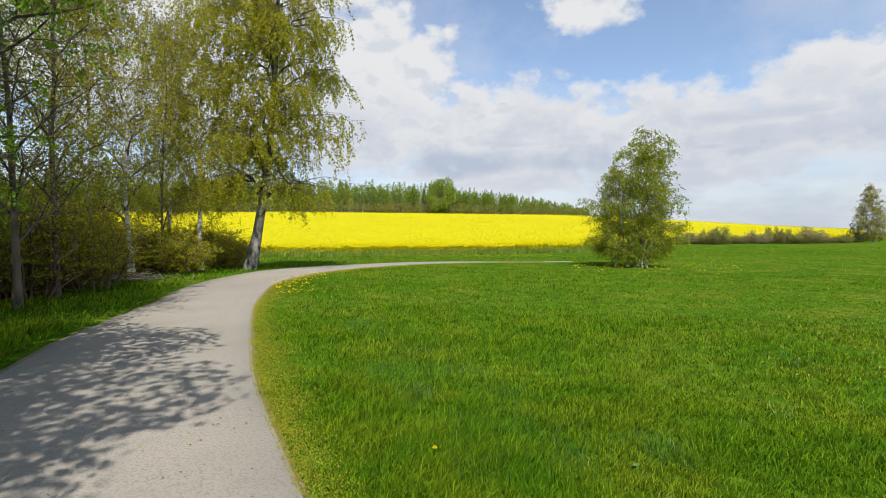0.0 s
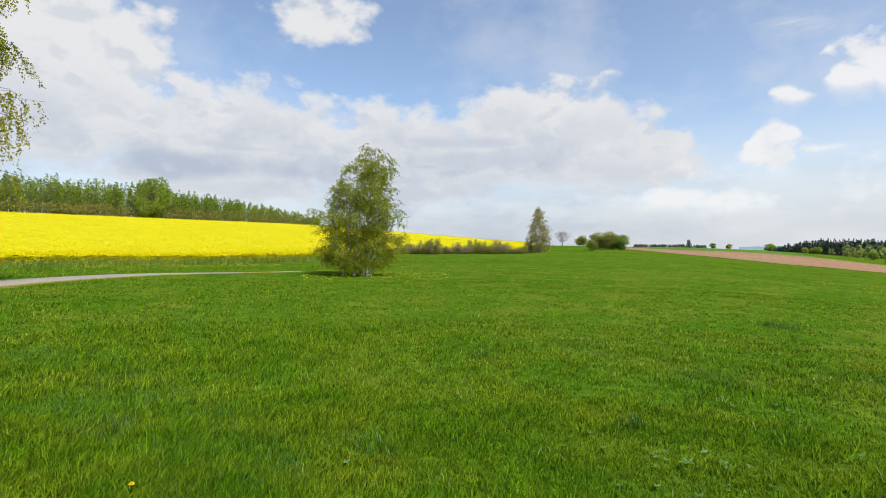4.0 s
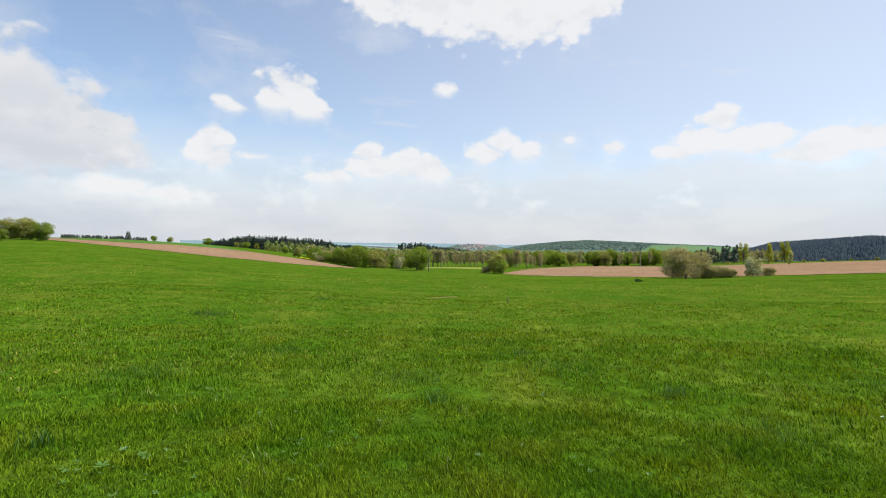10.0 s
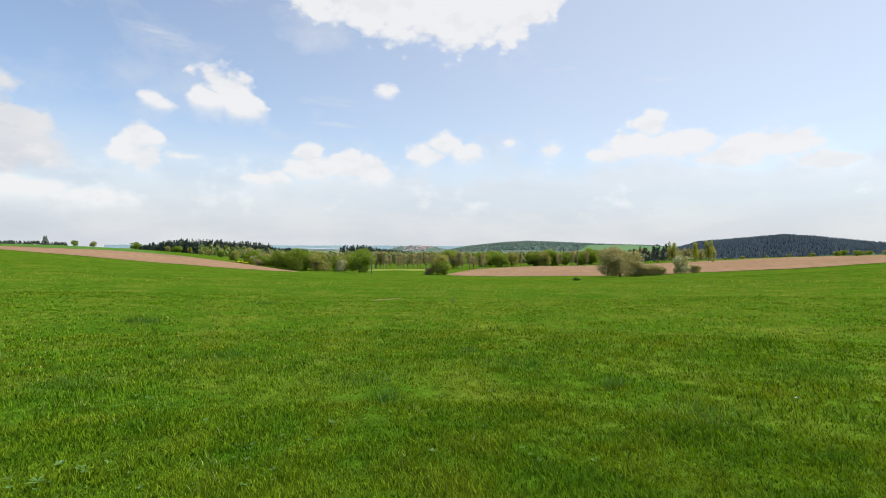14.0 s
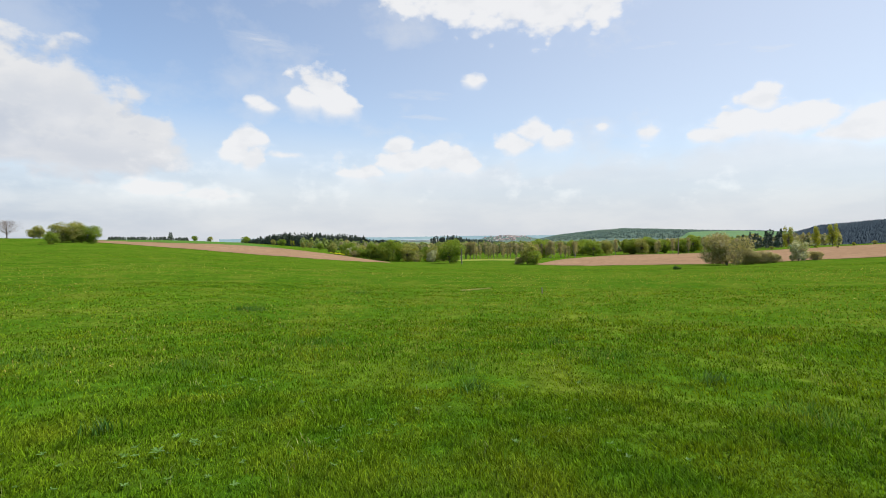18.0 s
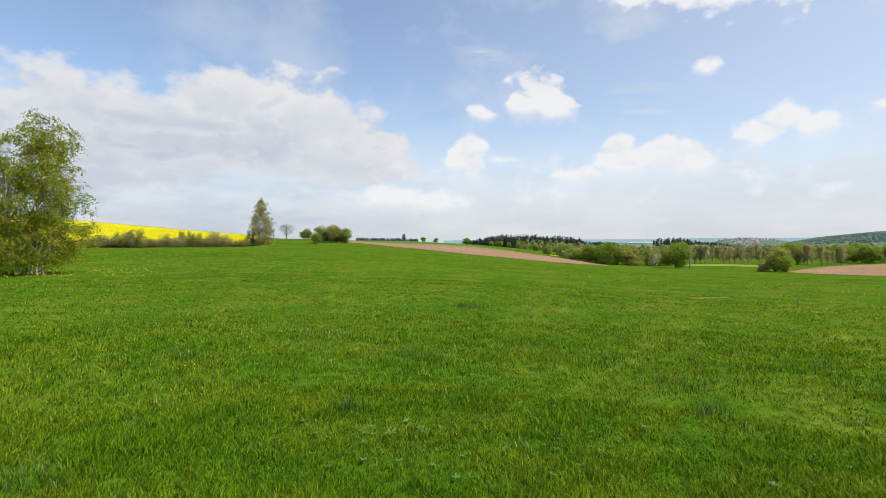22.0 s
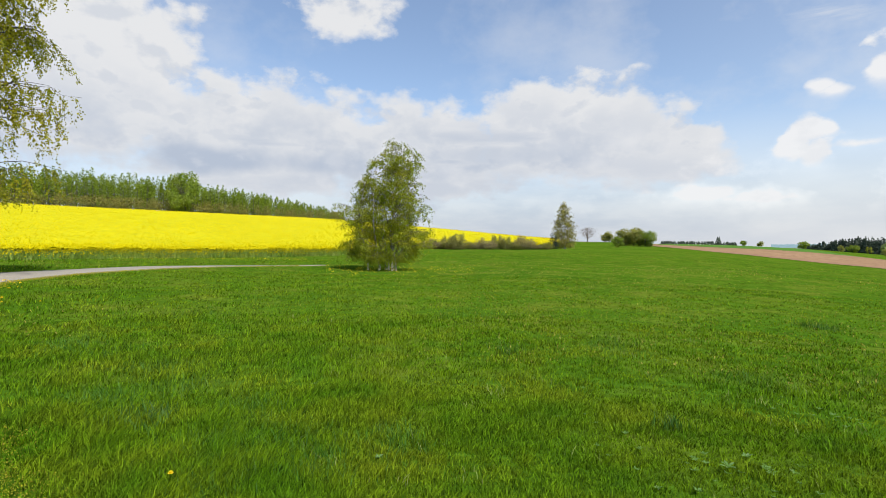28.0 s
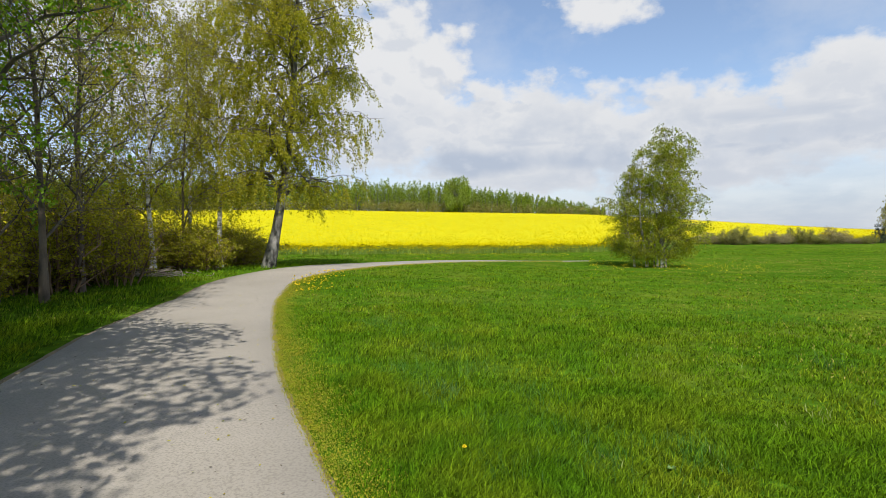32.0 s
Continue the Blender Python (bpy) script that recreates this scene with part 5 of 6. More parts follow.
hedge = [grow_shrub("hawthorn_shrub", 51, 2.2, 4.2, spot(25.2, 104), "grey-brown twiggy hawthorn shrub in the field hedge", M_LEAF_GREY, leaf=0.15, per=3, group="shrubs of the hedge", twig=0.012, n2=7, n3=4),
         grow_shrub("hawthorn_shrub", 52, 2.4, 4.6, spot(27.0, 104.5), "budding olive-green shrub in the field hedge", M_LEAF_HAZEL, leaf=0.16, per=4, group="shrubs of the hedge", twig=0.012, n2=7, n3=4)]
for k in range(16):
    az = 24.3 + k * 0.87
    copy_thing(hedge[(k * 7 // 3) % 2], Matrix.Translation(spot(az, 103.5 + (az - 25) * 0.6 + rng.normal() * 0.7)) @ pose(0, 0, 0, 0, 0, rng.uniform(0, 360)) @ Matrix.Diagonal((*(rng.uniform(0.5, 1.2),) * 2, rng.uniform(0.45, 1.45), 1)))

round_tree = far_tree("broadleaf_tree", 61, 9.4, 10.5, spot(81.8, 208), "round fresh green tree at the foot of the meadow", M_LEAF_GREEN, 0.0, lobes=16, n=6500, leaf=0.5, group="trees in the valley")
olive_tree = far_tree("broadleaf_tree", 67, 8.0, 9.0, spot(77.5, 246), "olive-green budding tree in the valley", M_LEAF_HAZEL, 0.0, lobes=15, n=5000, group="trees in the valley", stems=2)
birch_far = far_tree("young_tree", 68, 8.0, 5.0, spot(75.9, 240), "slim light green tree in the valley", M_LEAF_CLUMP, 0.10, lobes=12, n=2000, leaf=0.38, group="trees in the valley")
dull_tree = grow_tree("poplar", 62, 8.0, 0.14, spot(84, 262), "thin half-bare tree in the row across the valley", "tree", M_TWIG_PALE, M_POPLAR,
                      base=0.16, spread=0.25, n1=26, n2=5, n3=3, rise=1.3, droop=0.0, leaf=0.24, per=5, hang=0.0, group="trees in the valley", twig_r=0.022, twig_mat=M_TWIG_PALE)
bush = far_tree("willow_bush", 63, 6.2, 8.6, spot(109.4, 120), "large pale green willow bush at the meadow's edge", M_LEAF_GREY, 0.0, lobes=22, n=11000, leaf=0.30, stems=4, category="bush", bark=M_TWIG_PALE)
white_bush = far_tree("blossoming_bush", 64, 4.0, 3.8, spot(115.1, 126), "rounded bush in white blossom at the meadow's edge", M_BLOSSOM, 0.0, lobes=12, n=5000, leaf=0.24, stems=3, category="bush", bark=M_TWIG_PALE)
for az, r, k in ((111.5, 121, .42), (112.6, 122, .38), (110.9, 121, .5), (113.2, 123, .3), (116.3, 127, .28)):
    copy_thing(bush, Matrix.Translation(spot(az, r)) @ pose(0, 0, 0, 0, 0, az * 7) @ Matrix.Diagonal((k * 1.2, k * 1.2, k, 1)))
rng = np.random.default_rng(71)


def plant(proto, az, r, h, own, wide=1.0):
    k = h / own
    return copy_thing(proto, Matrix.Translation(spot(az, r)) @ pose(0, 0, 0, 0, 0, rng.uniform(0, 360)) @ Matrix.Diagonal((k * wide, k * wide, k, 1)))


for az, r, h in ((76.3, 232, 6), (77.2, 225, 6.5), (75.0, 236, 6), (73.6, 245, 5.5), (78.4, 228, 3.6), (80.2, 232, 6), (79.3, 240, 5), (72.2, 262, 5), (70.8, 275, 5), (69.2, 292, 5),
                 (90.2, 196, 6.6), (92.0, 268, 7), (97.0, 285, 6), (100.5, 292, 6), (103, 292, 5.5), (105.5, 290, 5), (68.0, 360, 3.4), (66.2, 370, 3.4), (64.0, 400, 3.6), (60.5, 430, 4), (57.2, 440, 3.4), (55.8, 440, 3),
                 (45.3, 150, 4.0), (46.1, 151, 4.3), (46.7, 151, 4.0), (47.2, 150, 3.2), (44.6, 138, 2.0), (43.3, 192, 2.4), (43.7, 192, 3.2), (63.2, 405, 3.6), (65.1, 395, 4.0), (66.9, 375, 3.6), (91.0, 190, 3.8), (142.6, 224, 8.0)):
    plant((round_tree, birch_far, olive_tree, round_tree, olive_tree)[int(az * 10) % 5] if az > 48 else (round_tree, olive_tree)[int(az * 10) % 2], az, r, h * 1.1, 8.0, rng.uniform(0.95, 1.35))
for az in np.arange(69.4, 75.6, 0.44):
    plant((round_tree, olive_tree, round_tree, birch_far, round_tree)[int(rng.uniform(0, 5))], az, np.interp(az, [68, 70, 72, 75.6], [270, 261, 248, 214]) + rng.uniform(2, 14), np.interp(az, [68, 71, 72, 75.6], [1.4, 2.6, 4.4, 6.8]) * rng.uniform(0.6, 1.2), 8.0, rng.uniform(0.75, 1.0))
for az in np.arange(83.0, 95.5, 0.36):
    plant(dull_tree, az + rng.normal() * 0.12, 262 + rng.normal() * 4, rng.uniform(4.6, 8.2), 8.0, rng.uniform(0.9, 1.5))
for az in np.arange(95.5, 109, 0.42):
    plant((dull_tree, olive_tree, birch_far, dull_tree, olive_tree, dull_tree, round_tree)[int(rng.uniform(0, 7))], az + rng.normal() * 0.15, 292 + rng.normal() * 5, rng.uniform(5.5, 7.8), 8.0)
for az, r, h in ((114.25, 268, 9.6), (116.25, 268, 9.0), (117.5, 270, 9.4)):
    plant(birch_far, az, r, h, 8.0, 0.75)
for az, r, h in ((77.9, 226, 3.4), (81.0, 236, 5.0), (71.6, 250, 3.0), (89.3, 194, 2.6)):
    plant(bush, az, r, h, 6.2)
for az, r, h in ((79.9, 226, 5.0), (73.2, 252, 4.2), (71.0, 268, 4.0)):
    plant(white_bush, az, r, h, 4.0)

bare = grow_tree("bare_tree", 65, 10.3, 0.28, spot(134.3, 222), "bare spreading tree on the field's far edge", "tree", M_BARK, M_LEAF_DULL,
                 base=0.18, spread=0.72, n1=28, n2=8, n3=7, rise=0.6, droop=-0.1, per=0, hang=-0.4, hang_len=1.7, group="trees by the far lane", twig_r=0.02, twig_mat=M_TWIG)
for az, r, h in ((136.7, 226, 6.2), (139.6, 232, 9.4), (141.0, 230, 9.3), (141.8, 226, 8.8), (143.6, 230, 10), (145.2, 226, 9.5), (147, 226, 10)):
    plant(bare, az, r, h, 10.3, 1.3)
plant(bare, 41.5, 195, 4.2, 10.3, 1.5)
for az, h in ((137.7, 10.4), (138.2, 10.9), (138.7, 9.6), (139.2, 8.6), (142.2, 7.5), (144.3, 9), (146, 9), (148, 9)):
    plant(dull_tree, az, 231, h, 8.0, 1.1)
for k in range(26):
    az = rng.uniform(135.5, 149)
    plant((olive_tree, bush, olive_tree)[k % 3], az, rng.uniform(233, 245), rng.uniform(2.0, 4.2), 8.0 if k % 3 != 1 else 6.2, 1.3)
for k in range(54):
    az = rng.uniform(113, 148)
    plant(olive_tree if k % 3 else round_tree, az, rng.uniform(240, 300), rng.uniform(0.6, 1.5) if az < 126 else rng.uniform(0.9, 2.1), 8.0, 1.25)

outline_tree("lone_tree", 66, spot(149.4, 55), 15.5, [(0.12, 4.5, 0), (0.2, 7.0, 0), (0.4, 7.2, 0), (0.6, 6.8, 0), (0.78, 5.6, 0), (0.92, 3.0, 0), (1.0, 1.0, 0)],
             "large dark-limbed tree with sparse opening leaves beside the path", M_BARK, M_LEAF_LONE, stems=1, r0=0.4, foot=0.0, limbs=270, twigs=9, shoots=6, per=9, leaf=0.15, hang=0.15, twig_len=1.15, gap=-0.95, twig_r=0.02)


# ---------------- woods, villages and hills ----------------
def wood(name, seed, trees, height_range, mat, label, clumps=70, size=0.9, conifer=False, trunk=True, width=0.22, crest=None):
    """Many trees that cannot be counted: trees is an (n, 2) array of bearing and distance."""
    rng = np.random.default_rng(seed)
    n = len(trees)
    a = np.radians(trees[:, 0])
    x, y = trees[:, 1] * np.sin(a), trees[:, 1] * np.cos(a)
    z = height(x, y)
    H = rng.uniform(*height_range, n)
    if crest:   # bearing and height of the tallest trees
        H = H * np.interp(trees[:, 0], *np.array(crest, float).T)
    t = rng.uniform(0.0, 1, (n, clumps)) ** 0.8
    lowest = 0.12 if conifer else 0.25
    zz = lowest + (1 - lowest) * t
    prof = (1 - t) * 0.9 + 0.05 if conifer else np.sqrt(np.clip(1 - (2 * np.clip(t, 0, 1) - 0.8) ** 2 / 1.5, 0.02, 1))
    rad = H[:, None] * width * prof * np.sqrt(rng.uniform(0.2, 1, (n, clumps)))
    q = rng.uniform(0, 2 * np.pi, (n, clumps))
    P = np.stack([x[:, None] + rad * np.cos(q), y[:, None] + rad * np.sin(q), z[:, None] + H[:, None] * zz], -1).reshape(-1, 3)
    out = np.stack([np.cos(q), np.sin(q), 0.3 + 0.9 * t], -1).reshape(-1, 3)
    v, f = shell_leaves(rng, P, out, size, 0.6)
    root = thing(name, (0, 0, 0), label, "wood", kind="stuff")
    part("crowns", mesh_of("crowns", v, f, mat), root)
    if trunk:
        Q = np.stack([np.stack([x + rng.normal(size=n) * 0.1, y, z - 0.3], 1), np.stack([x + rng.normal(size=n) * 0.3, y, z + H * 0.8], 1)], 1)
        v, f = tubes(Q, np.repeat(np.array([[0.16, 0.05]]), n, 0), 4)
        part("trunks", mesh_of("trunks", v, f, M_BARK), root)
    return root


rng = np.random.default_rng(81)


def stand(a0, a1, n, near_keys, depth):
    k = np.array(near_keys, float)
    az = rng.uniform(a0, a1, n)
    return np.stack([az, np.interp(az, k[:, 0], k[:, 1]) + rng.uniform(0, 1, n) ** 1.5 * depth], 1)


field("far_fields", [(58, 760, 4850), (100, 700, 4850), (160, 620, 4850)], 0.5, M_FIELD_FAR, "distant fields on the valley floor, muted in colour for haze", 60, 1.0)
FRONT = [(-80, 266), (0, 272), (8, 300), (15, 330)]
CREST = [(-62, 18.5), (-8, 18.5), (1, 17.5), (8, 14.2), (13, 10.5), (15.5, 8)]
wood("larch_wood", 82, stand(-62, 15.5, 1200, FRONT, 50), (0.6, 1.02), M_LARCH, "light green larch and birch wood along the rape field", 140, 0.75, True, width=0.34, crest=CREST)
wood("birch_wood", 90, stand(-62, 15.5, 800, FRONT, 45), (0.6, 0.93), M_LARCH, "yellow-green birches among the larches", 100, 0.75, width=0.2, crest=CREST)
wood("wood_edge", 83, stand(-62, 15.5, 520, [(k, r - 4) for k, r in FRONT], 3), (3.5, 7.0), M_LEAF_DULL, "olive budding shrubs along the wood's edge", 90, 0.6, trunk=False, width=0.4)
plant(round_tree, 0.1, 262, 15.8, 8.0, 0.75)
wood("spruce_wood", 84, stand(60.5, 76.4, 1700, [(56, 640), (74.5, 560)], 150), (0.66, 1.04), M_SPRUCE, "dark spruce wood on the far slope", 80, 1.5, True, width=0.2,
     crest=[(60.5, 9), (61.5, 12), (63, 16), (64.5, 18.8), (70, 18.2), (72.3, 17), (73, 14), (76.4, 13)])
wood("spruce_row", 85, stand(48.6, 55.2, 150, [(48, 470), (57, 470)], 6), (1.4, 3.0), M_SPRUCE, "distant row of dark conifers on the skyline", 40, 0.8, True, width=0.5)
wood("spruce_group", 99, np.array([[53.65, 455], [53.8, 457]]), (5.5, 7.0), M_SPRUCE, "pair of dark spruces on the skyline", 90, 1.0, True, width=0.34)
wood("spruce_wood", 86, stand(79.7, 87.5, 260, [(79, 800), (85, 800)], 90), (0.7, 1.05), M_SPRUCE, "dark spruce wood in the valley", 90, 1.8, True,
     crest=[(79.7, 18), (80.4, 23), (82.8, 21.5), (84, 17), (87.5, 12)])
wood("spruce_group", 87, stand(110.6, 114.0, 26, [(110, 320), (114, 320)], 25), (6, 10.5), M_SPRUCE, "group of dark spruces behind the ploughed field", 60, 1.3, True)
wood("valley_wood", 88, stand(66, 112, 1900, [(66, 480), (80, 400), (112, 400)], 480), (5, 9.5), M_WOOD_GREEN, "mixed woodland on the valley floor in haze-lightened green", 44, 2.6)
wood("valley_wood", 89, stand(70, 118, 1300, [(70, 390), (118, 370)], 450), (4.5, 8.5), M_WOOD_GREY, "olive and haze-greyed budding woodland on the valley floor", 44, 2.2)


def hill(name, keys, r, depth, mat, label, rough=1.0, seed=1):
    """A far rise of the land; keys: bearing and height of its crest."""
    rng = np.random.default_rng(seed)
    k = np.array(keys, float)
    b = np.arange(k[0, 0], k[-1, 0] + 0.01, 0.06)
    top = np.interp(b, k[:, 0], k[:, 1])
    rr = np.linspace(0, 1, 14)
    prof = np.sin(rr * np.pi / 2)
    R = r + depth * rr
    lump = rng.normal(size=(len(b), 14))
    for _ in range(3):
        lump = (lump + np.roll(lump, 1, 0) + np.roll(lump, -1, 0)) / 1.9
    lump += rng.normal(size=(len(b), 14)) * 0.5 * (rr > 0.95)
    z = -24 + (top[:, None] + 24) * prof + lump * rough * (prof > 0.2)
    x, y = R * np.sin(np.radians(b))[:, None], R * np.cos(np.radians(b))[:, None]
    i = np.arange(z.size).reshape(z.shape)
    f = np.stack([i[:-1, :-1], i[:-1, 1:], i[1:, 1:], i[1:, :-1]], -1).reshape(-1, 4)[:, ::-1]
    back = np.concatenate([np.stack([x, y, z], -1).reshape(-1, 3)])
    return tagged(new(name, mesh_of(name, back, f, mat, True)), label, "hill", kind="structure")


# the farthest rise wears a haze-blue colour, no air is modelled
hill("backdrop", [(58, 2), (66, 10), (76, 6), (84, 12), (92, 10), (100, 20), (112, 14), (128, 22), (150, 20)], 4300, 350, M_HILL_FAR, "distant hills on the horizon, coloured pale blue for haze", 0.6, 2)
hill("backdrop", [(90.5, -20), (93.5, 6), (97, 24), (99.8, 32), (103, 28), (107, 20), (112, 14), (118, 8)], 2100, 500, M_HILL_WOOD, "wooded hill across the valley in haze-blued green", 0.9, 3)
hill("backdrop", [(104, -18), (106, 14), (109, 17), (113, 12), (117, 4)], 2000, 420, M_FIELD_HILL, "fields on the hill across the valley in haze-dulled green", 0.2, 4)
hill("backdrop", [(114.5, -2), (116.5, 13), (119, 18), (123.6, 28), (126, 24), (129, 15), (131.5, 9), (134, -4)], 1150, 150, M_HILL_DARK, "dark spruce-covered hill beyond the fields, blued for haze", 0.1, 5)
n = 15000
q, b = rng.uniform(0, 1, n) ** 0.8, rng.uniform(114.6, 133.8, n)
top = np.interp(b, [114.5, 116.5, 119, 123.6, 126, 129, 131.5, 134], [-2, 13, 18, 28, 24, 15, 9, -4])
base = np.stack([(1150 + 150 * q) * np.sin(np.radians(b)), (1150 + 150 * q) * np.cos(np.radians(b)), -25 + (top + 24) * np.sin(q * np.pi / 2)], 1)
tall = rng.uniform(3.5, 8.5, n)
turn = rng.uniform(0, 6.28, (n, 1)) + np.arange(5) * 1.2566
foot = base[:, None] + np.stack([np.cos(turn), np.sin(turn), 0 * turn], -1) * (tall * 0.3)[:, None, None]
V = np.concatenate([foot, (base + np.stack([0 * tall, 0 * tall, tall], 1))[:, None]], 1).reshape(-1, 3)
F = (np.arange(n) * 6)[:, None, None] + np.array([[k, (k + 1) % 5, 5] for k in range(5)])
spruces = thing("hill_spruces", (0, 0, 0), "dense dark spruces covering the hill beyond the fields", "wood", kind="stuff")
part("crowns", mesh_of("crowns", V, F.reshape(-1, 3), M_HILL_DARK), spruces)

n = 11000
q, b = rng.uniform(0.1, 1, n) ** 0.7, rng.uniform(91, 113, n)
top = np.interp(b, [90.5, 93.5, 97, 99.8, 103, 107, 112, 118], [-20, 6, 24, 32, 28, 20, 14, 8])
base = np.stack([(2095 + 500 * q) * np.sin(np.radians(b)), (2095 + 500 * q) * np.cos(np.radians(b)), -27 + (top + 24) * np.sin(q * np.pi / 2)], 1)
tall = rng.uniform(4, 9, n) * rng.uniform(0.6, 1.1, n)
turn = rng.uniform(0, 6.28, (n, 1)) + np.arange(5) * 1.2566
ringed = np.stack([np.cos(turn), np.sin(turn), 0 * turn], -1) * (tall * rng.uniform(0.35, 0.6, n))[:, None, None]
foot, bulge = base[:, None] + ringed * 0.8, base[:, None] + ringed + np.array([0, 0, 1.0]) * (tall * 0.55)[:, None, None]
V = np.concatenate([foot, bulge, (base + np.stack([0 * tall, 0 * tall, tall], 1))[:, None]], 1).reshape(-1, 3)
T3 = (np.arange(n) * 11)[:, None, None] + np.array([[5 + k, 5 + (k + 1) % 5, 10] for k in range(5)])
Q4 = (np.arange(n) * 11)[:, None, None] + np.array([[k, (k + 1) % 5, 5 + (k + 1) % 5, 5 + k] for k in range(5)])
canopy = thing("hill_wood", (0, 0, 0), "mixed hazy green woodland covering the hill across the valley", "wood", kind="stuff")
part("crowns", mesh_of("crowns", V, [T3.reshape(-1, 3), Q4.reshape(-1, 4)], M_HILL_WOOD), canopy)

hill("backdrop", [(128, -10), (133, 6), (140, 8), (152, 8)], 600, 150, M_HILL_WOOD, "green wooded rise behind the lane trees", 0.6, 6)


def house(at):
    root = thing("house", at, "small white village house with a dark tiled roof", "house", "houses of the village")
    V = [(-5, -4, -1), (5, -4, -1), (5, 4, -1), (-5, 4, -1), (-5, -4, 5), (5, -4, 5), (5, 4, 5), (-5, 4, 5), (-5, 0, 8.6), (5, 0, 8.6)]
    wall = mesh_of("wall", V, [np.array([(0, 1, 5, 4), (1, 2, 6, 5), (2, 3, 7, 6), (3, 0, 4, 7)]), np.array([(4, 7, 8), (5, 9, 6)])], M_WALL)
    part("wall", wall, root)
    R = [(-5.5, -4.7, 4.6), (5.5, -4.7, 4.6), (5.5, 0, 9), (-5.5, 0, 9), (-5.5, 4.7, 4.6), (5.5, 4.7, 4.6), (-5.5, -4.7, 4.3), (5.5, -4.7, 4.3), (5.5, 4.7, 4.3), (-5.5, 4.7, 4.3)]
    part("roof", mesh_of("roof", R, np.array([(0, 1, 2, 3), (3, 2, 5, 4), (6, 7, 1, 0), (4, 5, 8, 9)]), M_ROOF), root)
    for k in (-3, 0, 3):
        w = [(k - 0.5, -4.03, 1.6), (k + 0.5, -4.03, 1.6), (k + 0.5, -4.03, 3.0), (k - 0.5, -4.03, 3.0), (k - 0.5, -3.9, 1.6), (k + 0.5, -3.9, 1.6), (k + 0.5, -3.9, 3.0), (k - 0.5, -3.9, 3.0)]
        part("window", mesh_of("window", w, np.array([(0, 1, 2, 3), (0, 3, 7, 4), (1, 5, 6, 2)]), M_ROOF), root)
    return root


def village_spot(az, q):
    top = np.interp(az, [84.5, 86, 88, 90, 92], [-22, 2, 6, 2, -22])
    a, r = radians(az), 1900 + 1500 * q
    return Vector((r * math.sin(a), r * math.cos(a), -24 + (top + 24) * math.sin(q * math.pi / 2) - 0.3))


hill("backdrop", [(84.5, -22), (86, 2), (88, 6), (90, 2), (92, -22)], 1900, 1500, M_HILL_WOOD, "green slope with a village", 0.0, 7)
one = house(village_spot(87.8, 0.5))
for k in range(90):
    az = float(np.clip(rng.normal(87.9, 1.0), 85.6, 90.6))
    copy_thing(one, Matrix.Translation(village_spot(az, rng.uniform(0.15, 0.9))) @ pose(0, 0, 0, 0, 0, rng.uniform(0, 360)) @ Matrix.Scale(rng.uniform(0.6, 1.0), 4))


def hall(az, r, L):
    at = spot(az, r)
    root = thing("factory_hall", at, "long low pale industrial hall in the distance", "hall", "halls in the valley", turn=-az)
    b = [(-L / 2, -15, -1), (L / 2, -15, -1), (L / 2, 15, -1), (-L / 2, 15, -1), (-L / 2, -15, 8), (L / 2, -15, 8), (L / 2, 15, 8), (-L / 2, 15, 8)]
    part("wall", mesh_of("wall", b, np.array([(0, 1, 5, 4), (1, 2, 6, 5), (2, 3, 7, 6), (3, 0, 4, 7)]), M_WALL), root)
    c = [(-L / 2 - 1, -16, 8), (L / 2 + 1, -16, 8), (L / 2 + 1, 0, 11), (-L / 2 - 1, 0, 11), (-L / 2 - 1, 16, 8), (L / 2 + 1, 16, 8)]
    part("roof", mesh_of("roof", c, np.array([(0, 1, 2, 3), (3, 2, 5, 4)]), M_METAL_ROOF), root)


hall(79.0, 2600, 150)
hall(81.5, 2900, 90)
hall(77.2, 3000, 80)


def utility_pole(az, r, h, arms):
    root = thing("utility_pole", spot(az, r), "weathered wooden utility pole standing at the field's edge", "utility pole", "utility poles", turn=-az)
    p = np.array([[[0, 0, -0.4], [0, 0, h * 0.5], [0.03, 0, h]]])
    v, f = tubes(p, np.array([[0.22, 0.19, 0.16]]), 8)
    part("post", mesh_of("post", v, f, M_WOOD), root)
    for k in range(arms):
        q = np.array([[[-0.9, 0, h - 0.4 - k * 0.7], [0, 0, h - 0.4 - k * 0.7], [0.9, 0, h - 0.4 - k * 0.7]]])
        v, f = tubes(q, np.full((1, 3), 0.07), 4)
        arm = part("crossarm", mesh_of("crossarm", v, f, M_WOOD), root)
        for s in (-0.75, 0.75):
            q = np.array([[[s, 0, h - 0.4 - k * 0.7], [s, 0, h - 0.2 - k * 0.7]]])
            v, f = tubes(q, np.array([[0.06, 0.03]]), 6)
            part("insulator", mesh_of("insulator", v, f, M_STONE), arm)


utility_pole(83.1, 200, 6.0, 0)
utility_pole(105.1, 262, 7.8, 1)


def marker_post(at):
    root = thing("marker_post", at, "short weathered wooden stake standing in the meadow", "post")
    p = np.array([[[0, 0, -0.2], [0.01, 0, 0.12], [0.02, 0.01, 0.27], [0.02, 0.01, 0.285]]])
    v, f = tubes(p, np.array([[0.022, 0.021, 0.02, 0.008]]), 8)
    part("stake", mesh_of("stake", v, f, M_WOOD), root)


marker_post(spot(92.4, 21.5))


grow_shrub("weed_clump", 97, 0.42, 1.2, spot(105.1, 62), "low clump of dark weeds and dead stalks in the meadow", M_WEED, n=16, n2=6, n3=4, leaf=0.07, per=3, twig=0.008)


